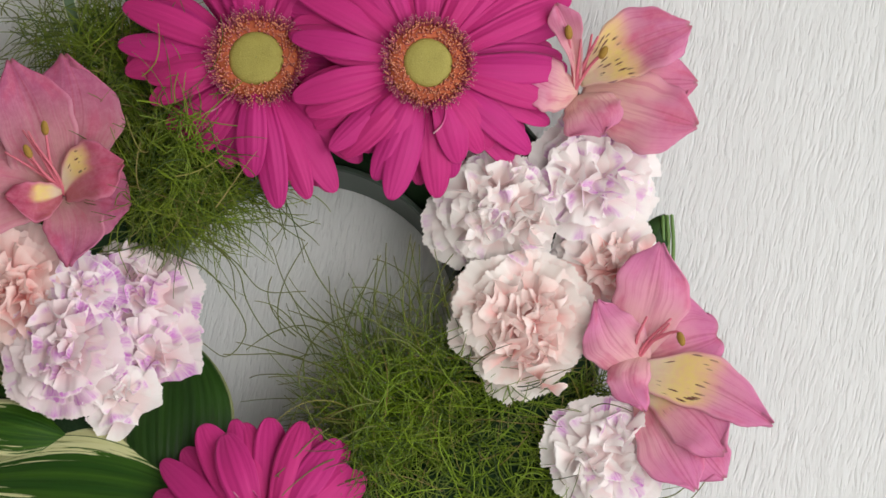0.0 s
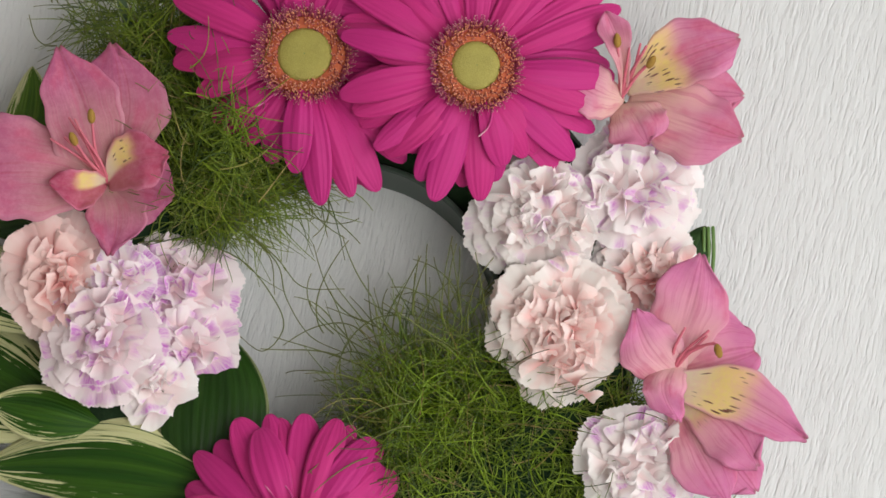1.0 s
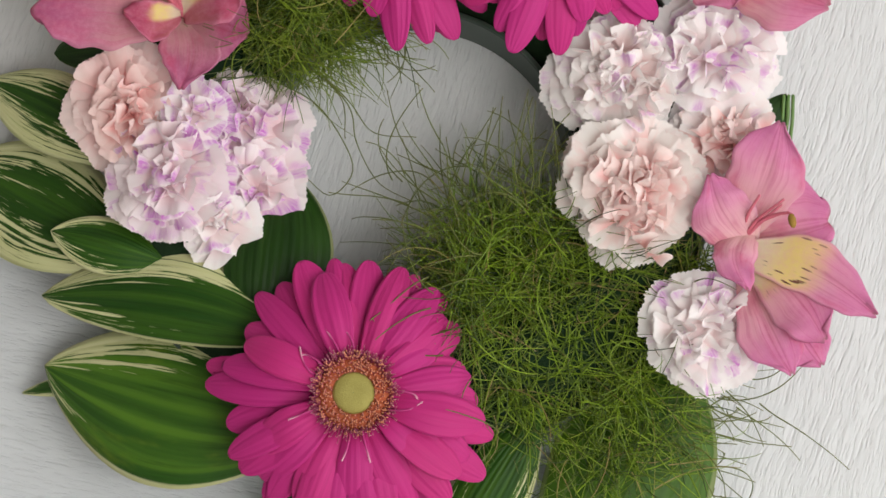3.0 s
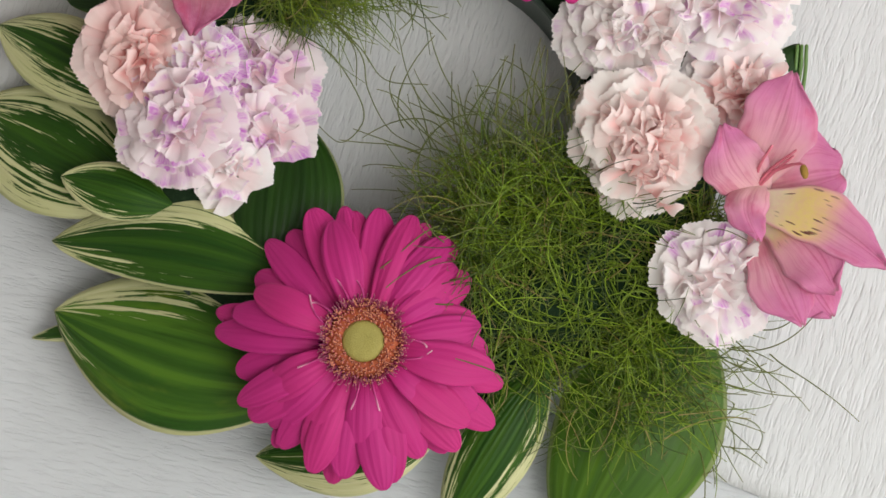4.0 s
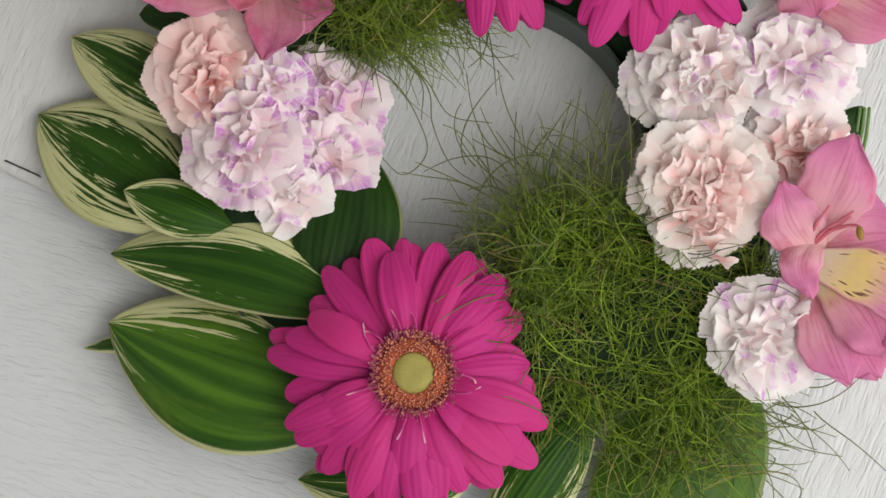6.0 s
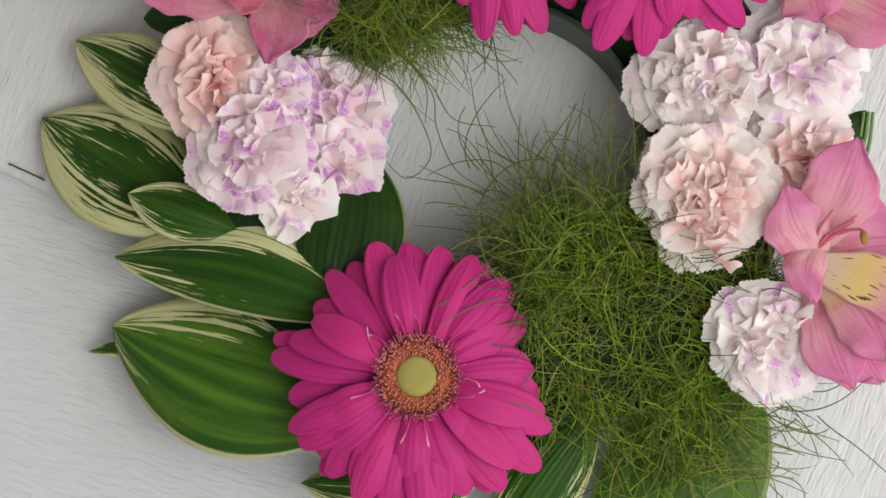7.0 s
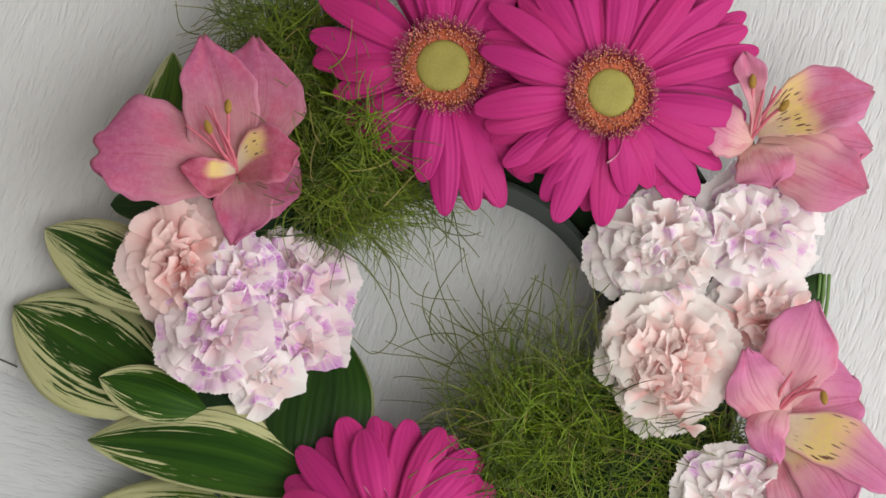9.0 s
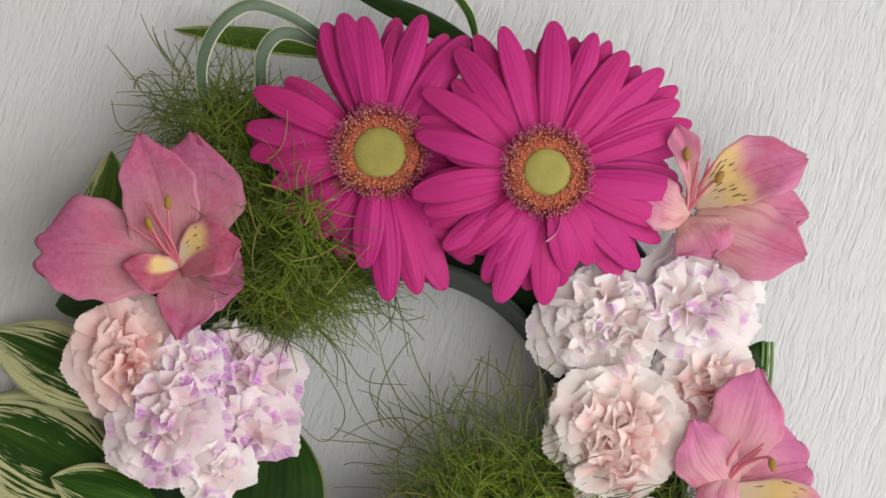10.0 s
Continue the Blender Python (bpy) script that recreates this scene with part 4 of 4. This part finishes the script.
leaf("striped_leaf", (4, -138, 33), (-59, -141, 12), 27, M_LEAF_LOW, "green leaf with cream lower margin under the gerbera", 4, 3, 0.45, -4, 10)
leaf("striped_leaf", (44, -114, 36), (6, -170, 14), 27, M_LEAF_STRIPE, "green leaf with cream edges bending towards the paper", 5, 4, 0.5, 0, 11)
leaf("broad_leaf", (92, -90, 28), (51, -176, 10), 58, M_LEAF_BROAD, "broad light green leaf under feathery strands", 8, 6, 0.5, -5, 12, 0.6)
leaf("striped_leaf", (-108, 45, 28), (-100.5, 83, 16), 17, M_LEAF_LIGHT, "green leaf with fine cream edge behind the lily", 2, 2, 0.45, 2, 13)
leaf("green_leaf", (-72, 26, 36), (-122, 24, 20), 20, M_LEAF_GREEN, "dark green leaf in the lily's shade", 3, 3, 0.5, 0, 14, 0.6)
leaf("green_leaf", (-6, 110, 34), (-76, 130.5, 14), 10, M_LEAF_LIGHT, "slender green leaf reaching over white paper", 4, 1, 0.5, 0, 15)
leaf("green_leaf", (44, 108, 32), (-12, 144, 18), 9, M_LEAF_GREEN, "dark slender leaf behind the gerberas", 5, 2, 0.5, 0, 16)
leaf("green_leaf", (38, 108, 34), (22, 142, 28), 3.2, M_LEAF_STRIPE, "thin curved grassy leaf behind the gerberas", 3, 0.5, 0.5, 5, 17)
leaf("green_leaf", (122, -28, 30), (137, -4, 32), 12, M_LEAF_GREEN, "short green leaf beside the carnation stems", 2, 1, 0.6, 0, 18)


def strap(points, width, seed, label):
    """A looped strap leaf standing on edge to the table."""
    p = smooth_path(points, 34)
    t = np.gradient(p, axis=0)
    t /= np.linalg.norm(t, axis=1, keepdims=True)
    right = np.cross(t, (0, 0, 1.0))
    right /= np.linalg.norm(right, axis=1, keepdims=True)
    right = right * 0.94 + np.array((0, 0, 0.34))
    s = np.linspace(0, 1, len(p))
    half = width / 2 * (0.72 + 0.28 * np.sin(np.pi * s))
    n = 7
    grid = np.zeros((n, len(p), 3))
    for j, u in enumerate(np.linspace(-1, 1, n)):
        grid[j] = p + right * (u * half)[:, None] + np.array((0, 0, 0.5 * (1 - u * u)))
    b = p[0].copy()
    v, f, uv = shell((grid - b)[::-1] * MM, 0.0005)
    ob = link_mesh("strap_leaf", v, f, M_STRAP, None, uv)
    ob.location = b * MM
    return tagged(ob, label, "leaf", "looped strap leaves")


strap([(-8, 106, 34), (-20, 115, 46), (-33, 122, 54), (-46, 124, 58), (-57.5, 116.5, 56), (-64, 104, 48), (-63, 90, 36), (-60, 80, 28)], 5.0, 1, "grey-green strap leaf with white edges bent into a wide loop")
strap([(-6, 108, 32), (-21, 113.5, 44), (-34, 115.5, 50), (-41.5, 108, 48), (-42.5, 95, 40), (-41, 86, 34)], 5.4, 2, "grey-green strap leaf with pale edges bent into a short loop")


def cut_stems():
    ob = thing("cut_stems", (0.132, -0.020, 0.028), "three thin pale green stems beside white carnation", "stem")
    for k in range(3):
        pts = [(1 + k * 2.0, -4, 0), (3 + k * 1.8, 6, 4), (4 + k * 1.6, 15, 6)]
        v, f, uv = tube(smooth_path(pts, 8) * MM, 0.0008, 6, 0.9)
        link_mesh("stem", v, f, M_STEM, ob, uv)


cut_stems()


def staple():
    """A bright wire pressed flat, its ends bent down into the paper."""
    v, f, uv = tube(smooth_path([(-6.6, 2.7, -1.0), (-6.3, 2.6, 0.1), (-5.7, 2.4, 0.5), (0, 0, 0.55), (5.7, -2.4, 0.5), (6.3, -2.7, 0.1), (6.6, -2.8, -1.0)], 24) * MM, 0.00038, 8)
    ob = link_mesh("staple", v, f, M_WIRE, None, uv)
    ob.location = (-0.1643, -0.0299, -0.0004)
    tagged(ob, "dull grey wire staple in white crinkled paper", "staple")


staple()


# ---- feathery strands ----
def strand(rng, root, way, length, wander, drop, n=11):
    """A wiry line that keeps to one slow curl as it grows."""
    p = np.array(root, dtype=float)
    d = np.array(way, dtype=float)
    d /= np.linalg.norm(d)
    bend = rng.normal(0, wander, 3) * (1, 1, 0.5)
    out = [p.copy()]
    for i in range(n - 1):
        bend = bend * 0.97 + rng.normal(0, wander * 0.16, 3)
        d = d + bend + np.array((0, 0, -drop))
        d /= np.linalg.norm(d)
        p = p + d * length / (n - 1)
        p[2] = max(p[2], 1.2)
        out.append(p.copy())
    return out


def tuft(seed, blobs, label, loose, material):
    """blobs: centre x, y, z, half sizes x, y, z, count, mean length, outward lean x, y."""
    rng = np.random.default_rng(seed)
    x, y = blobs[0][0], blobs[0][1]
    ob = thing("feathery_tuft", (x * MM, y * MM, 0.03), label, "grass tuft")
    o = np.array((x, y, 30.0))
    pieces = []
    for cx, cy, cz, sx, sy, sz, count, mean, lx, ly in blobs:
        for k in range(count):
            q = rng.normal(0, 0.5, 3).clip(-1.1, 1.1)
            root = np.array((cx + q[0] * sx, cy + q[1] * sy, max(3.0, cz + q[2] * sz)))
            way = np.array((q[0] * 0.8 + lx + rng.normal(0, 1.0), q[1] * 0.8 + ly + rng.normal(0, 1.0), 0.25 + rng.normal(0, 0.30)))
            length = mean * rng.uniform(0.7, 2.1)
            ahead = root + way / np.linalg.norm(way) * length * 0.5
            root = root - (ahead - root) * 0.45
            pts = strand(rng, root, way, length, 0.15, 0.045, 11)
            pieces.append(tube((np.array(pts) - o) * MM, rng.uniform(0.00019, 0.00031), 3, 0.5))
    v, f, uv = joined(pieces)
    strands = link_mesh("strand_mass", v, f, material, ob, uv, "tangled fine yellow-green strands")
    strands["kind"] = "stuff"
    for pts in loose:
        v, f, uv = tube((smooth_path(pts, 22) - o) * MM, 0.00029, 4, 0.6)
        link_mesh("loose_strand", v, f, M_STRAND_DARK, ob, uv)
    return ob


def fan(seed, count, root, spread, way, length, wander=0.17, drop=0.02):
    """Loose strands that leave a tuft one way."""
    rng = np.random.default_rng(seed)
    out = []
    for k in range(count):
        r = np.array(root) + rng.normal(0, 1, 3) * np.array(spread)
        w = np.array(way) + rng.normal(0, 0.45, 3)
        out.append(strand(rng, r, w, length * rng.uniform(0.5, 1.35), wander, drop, 10))
    return out


tuft(101, [
    (-58, 86, 36, 20, 16, 10, 420, 17, -0.25, 0.15), (-44, 62, 38, 12, 20, 10, 520, 17, 0.0, 0.0), (-44, 40, 38, 12, 18, 11, 480, 17, 0.1, 0.0),
    (-36, 22, 40, 20, 13, 12, 520, 18, 0.3, -0.1), (-16, 27, 44, 18, 9, 8, 130, 17, 0.4, 0.0), (-28, 42, 62, 14, 22, 5, 150, 18, 0.5, 0.0), (-50, 74, 43, 14, 18, 8, 260, 18, 0.0, 0.2), (-38, 30, 50, 16, 14, 6, 260, 18, 0.2, 0.0)],
    "tangled tuft of fine feathery green beside magenta gerbera",
    [[(-47, 8, 42), (-29, -2, 40), (-19, -17, 38), (-17, -27, 36), (-25, -34, 34), (-34, -26, 30)],
     [(-30, 12, 42), (-17, -2, 40), (-9, -12.5, 36), (6, -14.5, 34)], [(-28, 10, 42), (-17, -4, 40), (-15, -16, 36), (-8, -30, 34), (4, -38, 36)],
     [(-34, 14, 40), (-20, 0, 38), (-19, -14, 34)]] + fan(7, 10, (-10, 22, 42), (10, 5, 4), (0.4, -0.9, -0.1), 24) + fan(8, 18, (-72, 96, 40), (10, 8, 5), (-0.5, 0.9, 0.2), 22), M_STRAND_LIGHT)
tuft(202, [
    (46, -70, 36, 26, 20, 12, 460, 20, 0.0, 0.0), (30, -60, 38, 22, 16, 12, 520, 20, -0.3, 0.3), (28, -46, 42, 16, 9, 7, 60, 20, -0.5, 0.6), (66, -62, 38, 26, 14, 10, 360, 18, 0.2, 0.1),
    (38, -104, 36, 18, 16, 10, 220, 19, -0.1, -0.3), (58, -86, 43, 24, 18, 2, 120, 18, 0.0, 0.0), (32, -112, 41, 12, 12, 2, 110, 18, 0.0, -0.2), (76, -104, 38, 24, 20, 10, 330, 18, 0.2, -0.2), (22, -80, 52, 10, 26, 8, 220, 18, -0.4, 0.0),
    (52, -48, 42, 10, 10, 8, 100, 17, 0.1, 0.4), (74, -130, 34, 26, 14, 6, 190, 17, 0.1, -0.4), (100, -66, 34, 12, 9, 8, 170, 16, 0.3, 0.0)],
    "thick tangled tuft of fine feathery green between gerbera and carnations",
    fan(9, 70, (28, -42, 43), (14, 8, 5), (-0.6, 0.85, 0.1), 30) + fan(10, 40, (100, -118, 32), (10, 10, 4), (0.9, -0.3, -0.2), 30)
    + fan(11, 22, (84, -142, 20), (14, 6, 4), (0.4, -0.9, -0.2), 20) + fan(12, 16, (46, -30, 42), (8, 5, 4), (-0.2, 1.0, 0.2), 22)
    + fan(13, 16, (14, -78, 60), (8, 14, 3), (-1.0, 0.1, 0.1), 22) + fan(14, 5, (88, -66, 44), (12, 6, 3), (0.3, -0.5, 0.1), 20), M_STRAND)
